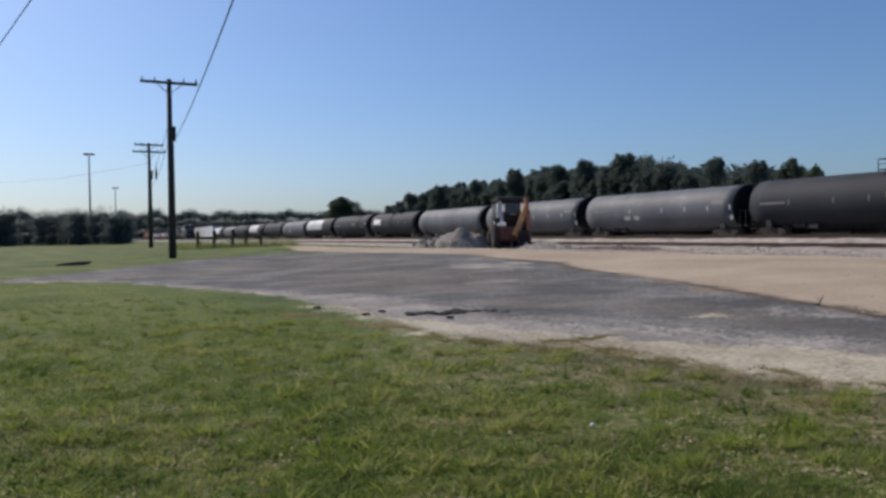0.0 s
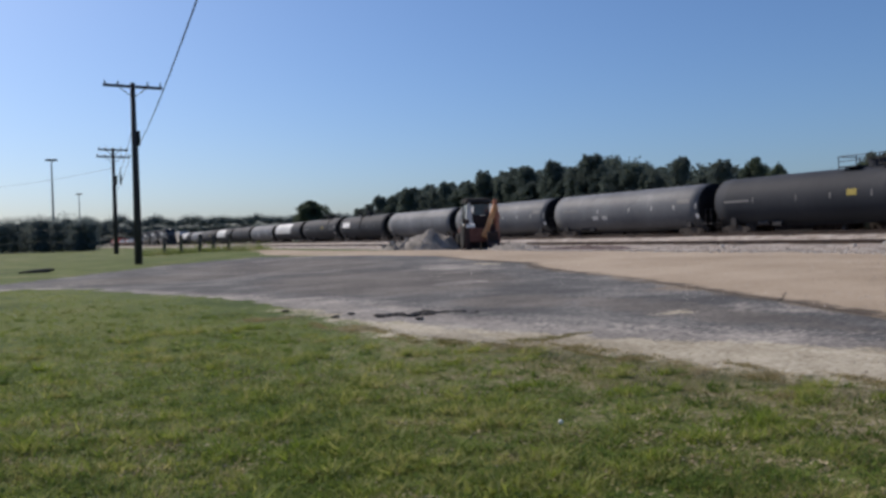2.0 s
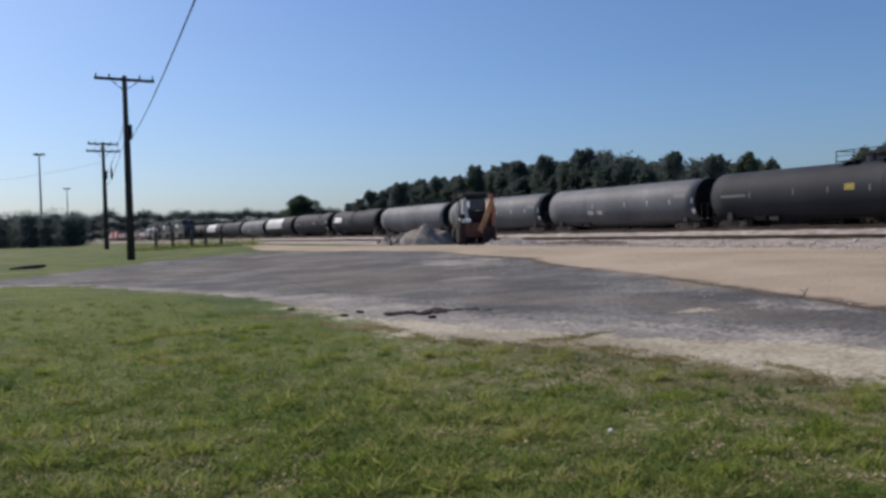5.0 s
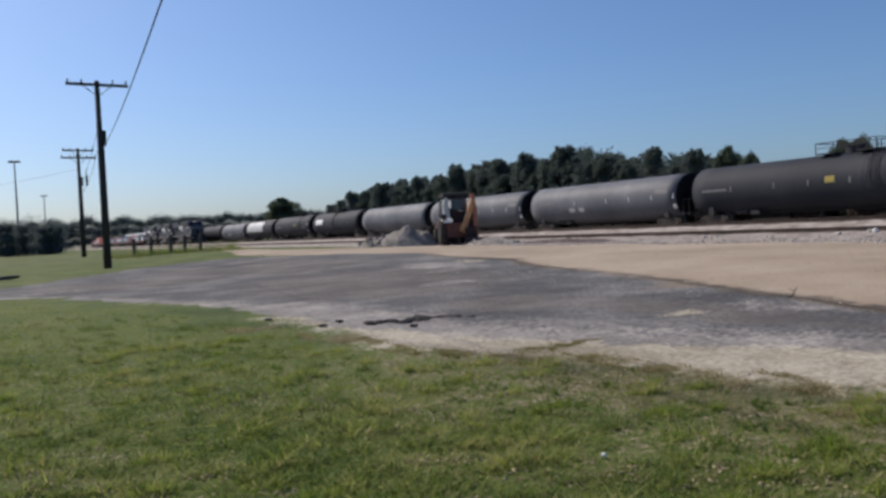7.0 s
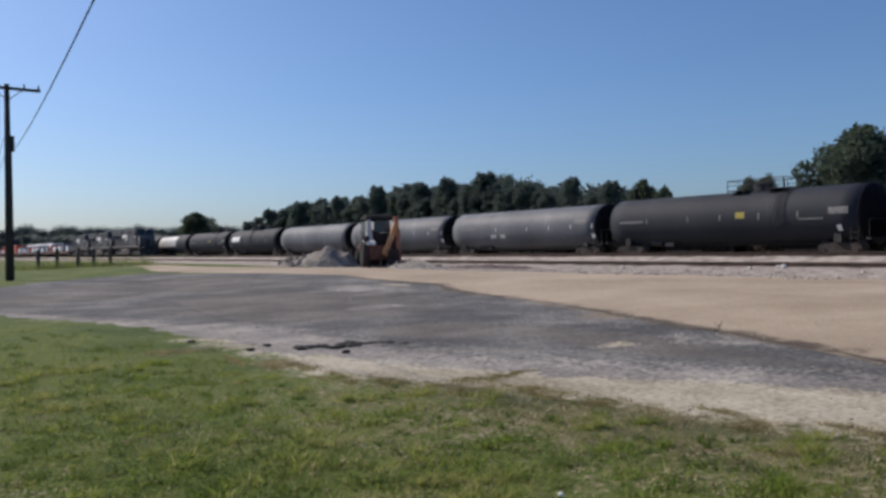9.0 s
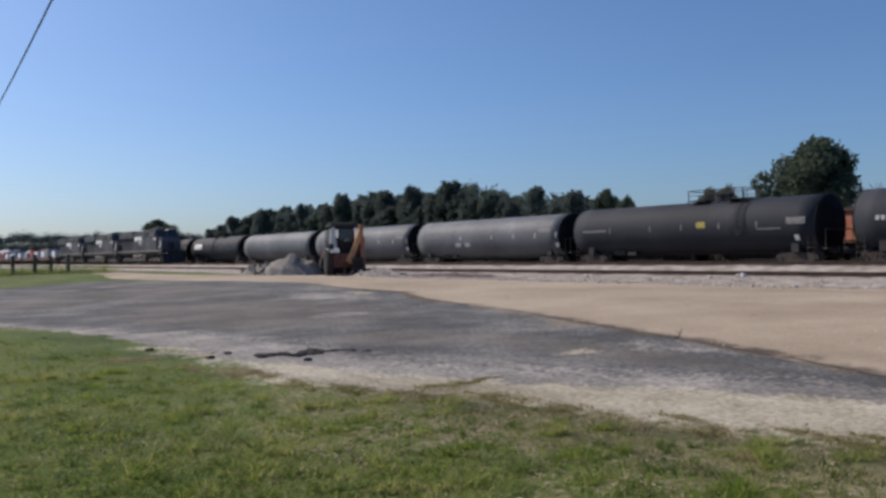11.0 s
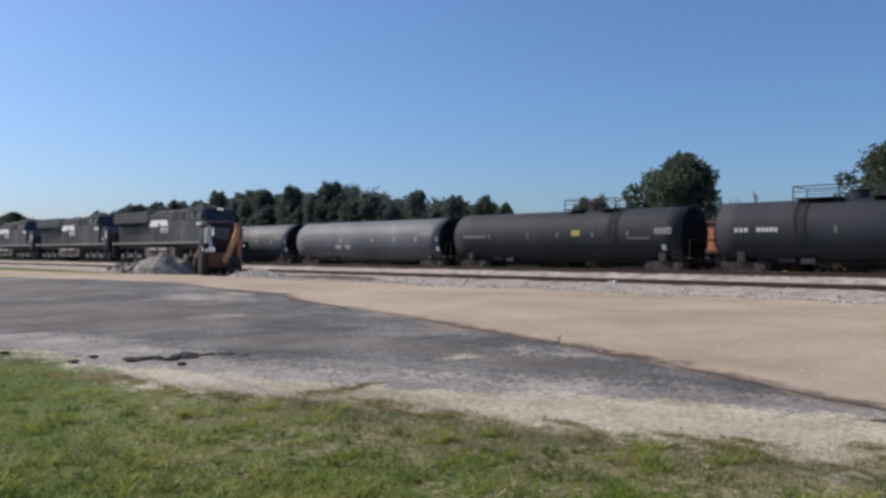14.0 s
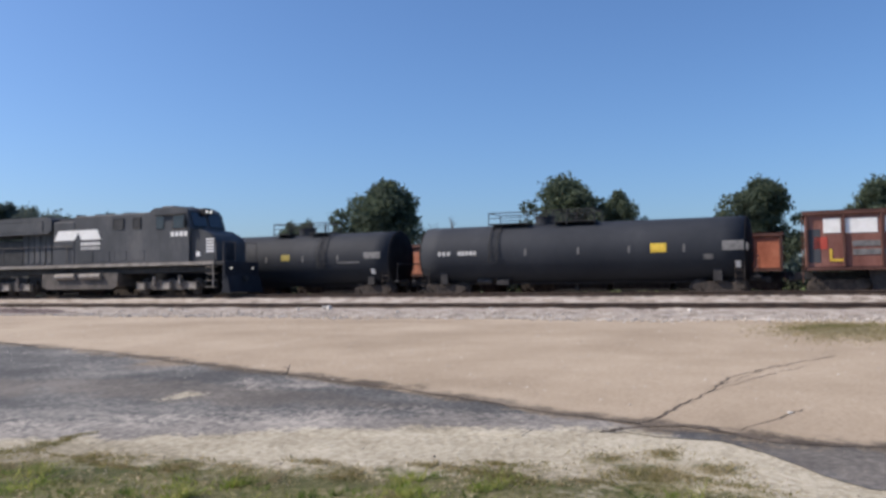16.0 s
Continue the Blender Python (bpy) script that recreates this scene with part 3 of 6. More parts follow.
def make_truck(parent, y, base=1.78, axles=2, frame_mat="truck_dust"):
    """A bogie: two side frames, a bolster and wheels."""
    truck = new("truck")
    truck.parent = parent
    truck.location = (0, y, 0)
    half = base * (axles - 1) / 2
    for s in (-1, 1):
        bm = bmesh.new()
        prism(bm, [(-half - 0.28, 0.52), (-half - 0.22, 0.68), (-half * 0.45, 0.84), (half * 0.45, 0.84), (half + 0.22, 0.68), (half + 0.28, 0.52), (half + 0.12, 0.42), (half * 0.5, 0.30), (-half * 0.5, 0.30), (-half - 0.12, 0.42)], s * 0.92, s * 1.06)
        for k in (-0.14, 0, 0.14):
            rod(bm, (s * 0.99, k, 0.34), (s * 0.99, k, 0.78), 0.055)
        for i in range(axles):
            yy = -half + i * base
            rod(bm, (s * 1.0, yy, 0.46), (s * 1.14, yy, 0.46), 0.13, n=12)
        part("side_frame", bm, M[frame_mat], truck)
    part("bolster", box(bmesh.new(), -0.92, 0.92, -0.22, 0.22, 0.50, 0.84, 0.03), M["under"], truck)
    for i in range(axles):
        for s in (-1, 1):
            w = new("wheel", WHEEL)
            w.parent = truck
            w.matrix_basis = pose(s * 0.75, -half + i * base, 0.49, 0, 0, 0 if s < 0 else 180)
    return truck


def plate(parent, name, y0, y1, z, h, radius, zc, material, label, side=-1):
    """A thin painted panel that hugs the shell's side, centred at height z."""
    bm = bmesh.new()
    rows = []
    cuts = max(4, math.ceil(h / 0.11))
    for i in range(cuts + 1):
        zz = z - h / 2 + h * i / cuts
        x = side * (math.sqrt(max(radius * radius - (zz - zc) ** 2, 0.01)) + 0.008)
        rows.append([bm.verts.new((x, y0, zz)), bm.verts.new((x, y1, zz)), bm.verts.new((x - side * 0.03, y1, zz)), bm.verts.new((x - side * 0.03, y0, zz))])
    for a, b in zip(rows, rows[1:]):
        for i in range(4):
            bm.faces.new((a[i], a[(i + 1) % 4], b[(i + 1) % 4], b[i]))
    bm.faces.new(rows[0])
    bm.faces.new(rows[-1])
    bmesh.ops.recalc_face_normals(bm, faces=bm.faces)
    return part(name, bm, material, parent, label)


def make_tank_car(paint, label, ladder=None, platform=None, ticks=(), marks=(), belts=(), half=8.55, top=3.9, radius=1.58, group="standing tank cars"):
    """A tank car along y about its middle, rails at z = 0. marks: (name, y0, y1, z, height, material, label)."""
    car = thing("tank_car", label, "tank car", group=group)
    zc = top - radius
    tube_rings = [(k * (half - 0.28) * 0.125, radius) for k in range(-8, 9)]
    shell = part("shell", lathe(bmesh.new(), tube_rings, 48, "Y", (0, 0, zc)), M[paint], car, smooth=True)
    # heads take the shaded colour, whatever the shell's paint
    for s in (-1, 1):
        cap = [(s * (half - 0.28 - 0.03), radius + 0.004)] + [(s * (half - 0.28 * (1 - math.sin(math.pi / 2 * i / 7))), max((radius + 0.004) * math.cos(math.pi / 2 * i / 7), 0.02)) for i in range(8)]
        part("head", lathe(bmesh.new(), cap, 48, "Y", (0, 0, zc)), M["tank_end_shade"], car, "domed tank end with shade painted in", smooth=True)
    for y in belts:
        ring = bmesh.new()
        lathe(ring, [(y - 0.05, radius - 0.05), (y - 0.05, radius + 0.012), (y + 0.05, radius + 0.012), (y + 0.05, radius - 0.05)], 40, "Y", (0, 0, zc))
        part("weld_band", ring, M[paint], shell)
    for s in (-1, 1):
        bm = bmesh.new()
        box(bm, -0.35, 0.35, s * (half - 2.6), s * (half + 0.35), 0.80, 1.12, 0.02)
        part("stub_sill", bm, M["under"], car)
        bm = bmesh.new()
        prism(bm, [(s * (half - 1.75), 0.85), (s * (half - 1.35), 0.85), (s * (half - 1.35), zc - 0.75), (s * (half - 1.75), zc - 0.75)], -1.25, 1.25)
        part("saddle", bm, M["under"], car)
        bm = bmesh.new()
        box(bm, -1.45, 1.45, s * (half + 0.05), s * (half + 0.30), 0.98, 1.06, 0.01)
        for x in (-1.4, 1.4):
            rod(bm, (x, s * (half + 0.2), 1.02), (x, s * (half + 0.2), 2.0), 0.02)
        rod(bm, (-1.4, s * (half + 0.2), 2.0), (1.4, s * (half + 0.2), 2.0), 0.02)
        part("end_platform", bm, M["under"], car)
        bm = bmesh.new()
        rod(bm, (0, s * (half + 0.3), 0.88), (0, s * (half + 0.6), 0.88), 0.11)
        box(bm, -0.14, 0.14, s * (half + 0.55), s * (half + 0.72), 0.74, 1.02, 0.03)
        part("coupler", bm, M["under"], car)
        make_truck(car, s * (half - 1.55))
        for x in (-1, 1):
            bm = bmesh.new()
            for k in range(4):
                rod(bm, (x * 1.42, s * (half - 0.35), 0.5 + k * 0.28), (x * 1.42, s * (half - 0.75), 0.5 + k * 0.28), 0.015)
            for yy in (0.35, 0.75):
                rod(bm, (x * 1.42, s * (half - yy), 0.42), (x * 1.42, s * (half - yy), 1.75), 0.018)
            part("corner_ladder", bm, M["truck_dust"], car)
    bm = bmesh.new()
    rod(bm, (-0.9, half - 3.4, 0.95), (-0.9, half - 4.2, 0.95), 0.16, n=12)
    box(bm, -1.1, -0.6, half - 5.2, half - 4.5, 0.75, 1.05, 0.02)
    rod(bm, (-0.7, -half + 2.5, 0.8), (-0.7, half - 2.5, 0.8), 0.025)
    part("brake_gear", bm, M["under"], car)
    rod(bm := bmesh.new(), (0, 0, zc - radius - 0.35), (0, 0, zc - radius + 0.1), 0.16, n=12)
    part("outlet_valve", bm, M["under"], car)
    if platform:
        p0, p1 = platform
        mid = (p0 + p1) / 2
        bm = bmesh.new()
        rod(bm, (0, mid, top - 0.06), (0, mid, top + 0.32), 0.5, n=20)
        rod(bm, (0, mid, top + 0.32), (0, mid, top + 0.40), 0.55, n=20)
        part("manway", bm, M[paint], car)
        for y0, y1 in ((p0, mid - 0.65), (mid + 0.65, p1)):
            part("walk_platform", box(bmesh.new(), -0.95, 0.95, y0, y1, top + 0.0, top + 0.06, 0.01), M["loco_dark"], car)
        rail = bmesh.new()
        for x in (-0.92, 0.92):
            for y in (p0, (p0 + mid) / 2, mid - 0.7, mid + 0.7, p1):
                rod(rail, (x, y, top - 0.15), (x, y, top + 0.62), 0.028)
            rod(rail, (x, p0, top + 0.62), (x, p1, top + 0.62), 0.026)
            rod(rail, (x, p0, top + 0.34), (x, p1, top + 0.34), 0.02)
        for y in (p0, p1):
            rod(rail, (-0.92, y, top + 0.62), (0.92, y, top + 0.62), 0.026)
        part("guard_rail", rail, M["loco_dark"], car)
    if ladder is not None:
        bm = bmesh.new()
        for yy in (-0.24, 0.24):
            last = None
            for i in range(9):
                a = math.radians(-15 + 13 * i)
                p = (-(radius + 0.10) * math.cos(a), ladder + yy, zc + (radius + 0.10) * math.sin(a))
                if last:
                    rod(bm, last, p, 0.025, n=6)
                last = p
        for i in range(16):
            a = math.radians(-15 + 6.5 * i)
            x, z = -(radius + 0.10) * math.cos(a), zc + (radius + 0.10) * math.sin(a)
            rod(bm, (x, ladder - 0.24, z), (x, ladder + 0.24, z), 0.016, n=6)
        part("side_ladder", bm, M["loco_dark"], car)
    for y in ticks:
        plate(car, "reflector", y - 0.05, y + 0.05, zc + 0.05, 0.36, radius, zc, M["pale_mark" if paint == "tank_gray" else "faded_mark"], "pale upright reflector strip")
    for name, y0, y1, z, h, mat, lab in marks:
        plate(car, name, min(y0, y1), max(y0, y1), z, h, radius, zc, M[mat], lab)
    return car


def at_track(y, x=TANK_X, z=TANK_Z, turn=0):
    return pose(x, y, z, 0, 0, turn)


# middle of each car along the siding; C is the nearest, then B and A
CY, BY, AY = 12.35, 31.05, 49.4
zt = 3.25 - TANK_Z
marks_c = [("reporting_bar", y - CY, y - 0.17 - CY, 2.45, 0.22, "pale_mark", "white lettering too small to read") for y in (19.6, 19.34, 19.08, 18.45, 18.23, 18.01, 17.79, 17.57)]
marks_c += [
           ("placard", 8.35 - CY, 7.6 - CY, zt, 0.44, "yellow_mark", "yellow rectangular placard"),
           ("stencil_panel", 5.05 - CY, 4.1 - CY, 2.5, 0.46, "faded_mark", "faded gray stencil panel"),
           ("stencil_panel", 5.9 - CY, 5.45 - CY, 2.0, 0.24, "faded_mark", "faded gray stencil panel"),
           ("hazard_diamond", 4.5 - CY, 4.26 - CY, 1.62, 0.3, "white_mark", "white hazard placard")]
car_c = make_tank_car("tank_black", "black tank car with top platform, ladder and yellow placard", 16.45 - CY, (11.2 - CY, 16.9 - CY), [y - CY for y in (14.68, 11.91, 9.38, 6.78, 3.95)], marks_c, (), 8.6, 3.96)
car_c.matrix_basis = at_track(CY)
marks_b = [("placard", 29.75 - BY, 29.15 - BY, zt, 0.36, "dull_yellow", "dull yellow placard"),
           ("stencil_panel", 24.2 - BY, 23.15 - BY, 2.5, 0.36, "faded_mark", "faded gray stencil panel"),
           ("stencil_line", 25.9 - BY, 24.5 - BY, 2.12, 0.10, "faded_mark", "faded gray line of lettering"),
           ("stencil_line", 38.6 - BY, 36.6 - BY, 2.35, 0.16, "faded_mark", "faded gray line of lettering"),
           ("hazard_diamond", 23.8 - BY, 23.55 - BY, 1.6, 0.3, "white_mark", "white hazard placard")]
car_b = make_tank_car("tank_black", "black tank car with yellow placard and faded stencils", 27.0 - BY, (27.1 - BY, 30.7 - BY), [y - BY for y in (36.3, 33.1, 30.8, 28.25, 25.9)], marks_b, (27.6 - BY,), 8.7, 3.9)
car_b.matrix_basis = at_track(BY)
marks_a = [("reporting_bars", 56.6 - AY, 54.6 - AY, 2.4, 0.22, "faded_mark", "faded gray lettering"),
           ("stencil_panel", 52.6 - AY, 51.9 - AY, 1.75, 0.30, "pale_mark", "pale stencil panel"),
           ("stencil_panel", 51.4 - AY, 50.8 - AY, 1.75, 0.30, "pale_mark", "pale stencil panel"),
           ("hazard_diamond", 41.3 - AY, 41.0 - AY, 1.55, 0.3, "white_mark", "white hazard placard"),
           ("stencil_panel", 43.0 - AY, 41.8 - AY, 2.6, 0.3, "faded_mark", "faded gray stencil panel")]
car_a = make_tank_car("tank_gray", "weathered gray tank car with pale reflector strips", None, None, [y - AY for y in (51.9, 48.1, 45.6, 43.3, 41.2)], marks_a, (3.6,), 8.75, 3.78)
car_a.matrix_basis = at_track(AY)
# the white panel paints a sun glint on the black shell
far_white = make_tank_car("tank_black", "black tank car with a sun glint painted on its side", None, None, [], [("white_panel", -2.5, 7.4, 2.75, 1.7, "tank_glint", "large white panel painted as a sun glint")], (), 8.6, 3.86)
far_white.matrix_basis = at_track(AY + 18.4 * 5)
far_sign = make_tank_car("tank_black", "black tank car with a white name panel", 0.3, (-2, 2), [-5, -2.4, 2.4, 5], [("white_panel", 4.4, 7.2, 2.6, 0.7, "white_mark", "white name panel")], (), 8.6, 3.84)
far_sign.matrix_basis = at_track(AY + 18.4 * 3)
for i, src in ((1, car_a), (2, car_a), (4, car_b), (6, car_a), (7, car_b), (8, far_white), (9, car_b), (10, car_a), (11, far_white)):
    copy_thing(src, at_track(AY + 18.4 * i, turn=180 if i in (2, 7) else 0))


# ---- hopper cars ----
def make_hopper(paint, label, half=7.6, top=3.9, logo=True, group="hopper cars"):
    """An open-topped ribbed hopper car along y about its middle."""
    car = thing("hopper_car", label, "hopper car", group=group)
    body = bmesh.new()
    box(body, -1.52, 1.52, -half, half, 1.32, top, 0.02)
    top_faces = [f for f in body.faces if f.calc_center_median().z > top - 0.005 and f.normal.z > 0.9]
    bmesh.ops.inset_region(body, faces=top_faces, thickness=0.10)
    for f in top_faces:
        for v in f.verts:
            v.co.z -= 0.9
    part("body", body, M[paint], car)
    bm = bmesh.new()
    for s in (-1, 1):
        box(bm, s * 1.50, s * 1.64, -half - 0.03, half + 0.03, top - 0.14, top + 0.03, 0.015)
        box(bm, s * 1.50, s * 1.60, -half, half, 1.26, 1.42, 0.015)
        box(bm, -1.5, 1.5, s * half, s * (half + 0.1), top - 0.14, top + 0.03, 0.015)
    part("top_chord", bm, M["hopper_brown"], car)
    n = 11
    rib = bmesh.new()
    box(rib, -1.64, -1.50, -0.055, 0.055, 1.42, top - 0.14, 0.012)
    first = part("rib", rib, M["hopper_brown"], car)
    for i in range(n):
        for s in (0, 180):
            ob = first if i == 0 and s == 0 else new("rib", first.data)
            ob.parent = car
            ob.matrix_basis = pose(0, -half + 0.06 + (2 * half - 0.12) * i / (n - 1), 0, 0, 0, s)
    # chutes widened and kept near black to fill the gap like under-car shade
    for k in (-1, 0, 1):
        bm = bmesh.new()
        prism(bm, [(k * 3.4 - 1.68, 1.3), (k * 3.4 + 1.68, 1.3), (k * 3.4 + 1.5, 0.3), (k * 3.4 - 1.5, 0.3)], -1.2, 1.2)
        part("chute", bm, M["under"], car, "wide discharge chute, black in place of under-car shade")
    bm = bmesh.new()
    box(bm, -0.25, 0.25, -half - 0.5, half + 0.5, 0.85, 1.2, 0.02)
    part("centre_sill", bm, M["under"], car)
    for s in (-1, 1):
        make_truck(car, s * (half - 1.4))
        bm = bmesh.new()
        rod(bm, (0, s * (half + 0.4), 0.88), (0, s * (half + 0.75), 0.88), 0.12)
        part("coupler", bm, M["under"], car)
        bm = bmesh.new()
        for x in (-1.45, -1.05):
            rod(bm, (x, s * (half + 0.12), 0.7), (x, s * (half + 0.12), top - 0.2), 0.02)
        for k in range(8):
            rod(bm, (-1.45, s * (half + 0.12), 0.8 + k * 0.38), (-1.05, s * (half + 0.12), 0.8 + k * 0.38), 0.018)
        part("end_ladder", bm, M["hopper_brown"], car)
    if logo:
        for y0, y1, z0, z1, mat, lab in ((half - 1.45, half - 0.75, top - 0.98, top - 0.33, "white_mark", "white emblem block"), (half - 2.9, half - 1.55, top - 1.0, top - 0.35, "white_mark", "white emblem block"),
                                         (half - 4.6, half - 3.2, top - 0.98, top - 0.3, "white_mark", "white emblem block"), (half - 3.0, half - 1.9, top - 1.6, top - 1.35, "faded_mark", "white lettering too small to read"),
                                         (half - 3.3, half - 1.9, top - 1.98, top - 1.72, "faded_mark", "white lettering too small to read"), (half - 1.55, half - 0.98, top - 2.25, top - 2.15, "yellow_mark", "yellow corner mark"),
                                         (half - 1.08, half - 0.98, top - 2.25, top - 1.7, "yellow_mark", "yellow corner mark")):
            part("side_marking", box(bmesh.new(), -1.545, -1.515, y0, y1, z0, z1, 0.004), M[mat], car, lab)
    if logo:
        for y0, y1, z0, z1, mat in ((half - 0.62, half - 0.12, 1.6, 3.1, "loco"), (half - 0.9, half - 0.35, 2.2, 2.75, "trailer_red")):
            part("spray_paint", box(bmesh.new(), -1.535, -1.515, y0, y1, z0, z1, 0.004), M[mat], car, "dark sprayed paint patch")
    return car


def make_boxcar():
    car = thing("boxcar", "white boxcar standing beyond the tank cars", "boxcar", group="white boxcars")
    part("body", box(bmesh.new(), -1.5, 1.5, -8.2, 8.2, 1.1, 4.35, 0.06), M["trailer"], car)
    roof = bmesh.new()
    prism(roof, [(-8.3, 4.34), (8.3, 4.34), (8.3, 4.5), (-8.3, 4.5)], -1.3, 1.3)
    part("roof", roof, M["trailer_gray"], car)
    for s in (-1, 1):
        part("sliding_door", box(bmesh.new(), s * 1.5, s * 1.56, -1.5, 1.5, 1.2, 4.1, 0.02), M["trailer"], car)
        make_truck(car, s * 6.4)
    part("sill", box(bmesh.new(), -0.3, 0.3, -8.9, 8.9, 0.8, 1.15, 0.03), M["under"], car)
    return car


white_car = make_boxcar()
white_car.matrix_basis = at_track(AY + 18.4 * 12 + 0.5)
copy_thing(white_car, at_track(AY + 18.4 * 13 + 0.2))
copy_thing(white_car, at_track(AY + 18.4 * 14))


hop = make_hopper("hopper_red", "red-brown ribbed hopper car with white emblem blocks")
hop.matrix_basis = at_track(1.55 - 7.66)
copy_thing(hop, at_track(1.55 - 7.66 - 16.9))
back = make_hopper("orange_rust", "rusty orange hopper car on the rear siding", half=7.2, top=3.2, logo=False)
back.matrix_basis = pose(BACK_X, 9.75, BACK_Z)
copy_thing(back, pose(BACK_X, 25.4, BACK_Z))
dark_back = make_hopper("hopper_brown", "dark brown hopper car on the rear siding", half=7.2, top=2.9, logo=False)
dark_back.matrix_basis = pose(BACK_X, 41.2, BACK_Z)
for i in range(6):
    copy_thing(dark_back, pose(BACK_X, 56.9 + 15.7 * i, BACK_Z))


# ---- locomotives ----
def make_locomotive(label, lights):
    """A six-axle diesel along y, cab towards -y, rails at z = 0; the deck's front edge lies at y = 0."""
    eng = thing("locomotive", label, "locomotive", group="locomotives of the moving train")
    L = 20.0
    deck = bmesh.new()
    box(deck, -1.5, 1.5, -0.62, L, 1.62, 1.80, 0.02)
    part("deck", deck, M["loco_dark"], eng)
    for s in (-1, 1):
        part("deck_edge", box(bmesh.new(), s * 1.50, s * 1.56, 0.0, L, 1.66, 1.84, 0.01), M["sill_dust"], eng, "dusty pale deck edge")
    part("underframe", box(bmesh.new(), -1.1, 1.1, 0.4, L - 0.4, 1.25, 1.62, 0.03), M["loco_dark"], eng)
    tank = bmesh.new()
    prism(tank, [(7.0, 1.30), (13.0, 1.30), (13.0, 0.55), (12.6, 0.38), (7.4, 0.38), (7.0, 0.55)], -1.42, 1.42)
    part("fuel_tank", tank, M["loco_gray"], eng, "dusty gray fuel tank")
    for y0, y1 in ((8.2, 9.8), (10.2, 11.8)):
        bm = bmesh.new()
        rod(bm, (-1.47, y0, 1.12), (-1.47, y1, 1.12), 0.17, n=14)
        part("air_reservoir", bm, M["sill_dust"], eng, "pale cylindrical air reservoir")
    for yc in (3.6, L - 3.6):
        truck = make_truck(eng, yc, 1.85, 3, "loco_gray")
        for s in (-1, 1):
            for k in (-1.85, 0, 1.85):
                part("journal_box", box(bmesh.new(), s * 1.06, s * 1.2, k - 0.28, k + 0.28, 0.36, 0.74, 0.04), M["sill_dust"], truck)
            for k in (-0.92, 0.92):
                part("damper", rod(bmesh.new(), (s * 1.14, k, 0.55), (s * 1.14, k, 1.1), 0.09, n=10), M["sill_dust"], truck)
    hood = bmesh.new()
    prism(hood, [(6.2, 1.8), (15.2, 1.8), (15.2, 4.25), (14.9, 4.42), (6.2, 4.42)], -0.98, 0.98)
    bmesh.ops.bevel(hood, geom=[e for e in hood.edges if e.calc_length() > 8 and e.verts[0].co.z > 4], offset=0.14, segments=2, affect="EDGES")
    part("long_hood", hood, M["loco"], eng)
    aux = bmesh.new()
    box(aux, -1.42, 1.42, 4.6, 10.4, 1.8, 4.46, 0.06)
    part("equipment_cab", aux, M["loco"], eng)
    for k in range(9):
        y = 10.7 + k * 0.5
        bm = box(bmesh.new(), -1.02, -0.95, y, y + 0.42, 1.95, 3.9, 0.02)
        part("hood_door", bm, M["loco"], eng)
    rad = bmesh.new()
    prism(rad, [(12.2, 3.75), (12.5, 3.58), (19.6, 3.58), (19.8, 3.75), (19.8, 4.40), (19.6, 4.52), (12.5, 4.52), (12.2, 4.36)], -1.5, 1.5)
    part("radiator", rad, M["loco"], eng, "long overhanging radiator wing")
    part("radiator_base", box(bmesh.new(), -1.0, 1.0, 15.2, 19.7, 1.8, 3.3, 0.04), M["loco_dark"], eng)
    for s in (-1, 1):
        part("radiator_grille", box(bmesh.new(), s * 1.48, s * 1.52, 12.9, 19.4, 3.78, 4.3, 0.015), M["loco"], eng)
        for k in range(2):
            part("filter_grille", box(bmesh.new(), s * 1.40, s * 1.45, 5.25 + k * 1.25, 5.8 + k * 1.5, 3.65, 4.2, 0.02), M["loco_dark"], eng)
    for s in (-1, 1):
        part("sunshade", box(bmesh.new(), s * 1.48, s * 1.62, 2.05, 4.1, 4.24, 4.28, 0.008), M["loco_dark"], eng)
        part("mirror", box(bmesh.new(), s * 1.50, s * 1.66, 1.9, 1.96, 3.6, 4.0, 0.01), M["loco_dark"], eng)
        rod(bm := bmesh.new(), (s * 1.36, 0.0, 1.95), (s * 1.36, 0.0, 2.75), 0.022, n=6)
        part("grab_iron", bm, M["sill_dust"], eng)
        for k in range(4):
            part("louvre", box(bmesh.new(), s * 1.42, s * 1.435, 5.0 + k * 1.3, 5.9 + k * 1.3, 2.0, 2.5, 0.006), M["loco"], eng)
    part("antenna_dome", rod(bmesh.new(), (0.4, 3.2, 4.64), (0.4, 3.2, 4.80), 0.28, 0.16, 14), M["loco_gray"], eng)
    part("air_conditioner", box(bmesh.new(), -0.6, 0.6, 3.6, 4.5, 4.62, 4.82, 0.05), M["loco"], eng)
    for y in (7.2, 9.4):
        part("roof_fan", rod(bmesh.new(), (0, y, 4.4), (0, y, 4.6), 0.62, n=18), M["loco_dark"], eng)
    part("exhaust_stack", rod(bmesh.new(), (0, 11.4, 4.36), (0, 11.4, 4.66), 0.3, n=12), M["loco_dark"], eng)
    cab = bmesh.new()
    prism(cab, [(1.75, 1.8), (4.6, 1.8), (4.6, 4.50), (4.3, 4.66), (2.3, 4.66), (1.95, 4.50), (1.62, 3.55), (1.75, 3.2)], -1.48, 1.48)
    bmesh.ops.bevel(cab, geom=[e for e in cab.edges if abs(e.verts[0].co.x - e.verts[1].co.x) < 0.01 and min(e.verts[0].co.z, e.verts[1].co.z) > 4.4], offset=0.12, segments=2, affect="EDGES")
    part("cab", cab, M["loco"], eng)
    nose = bmesh.new()
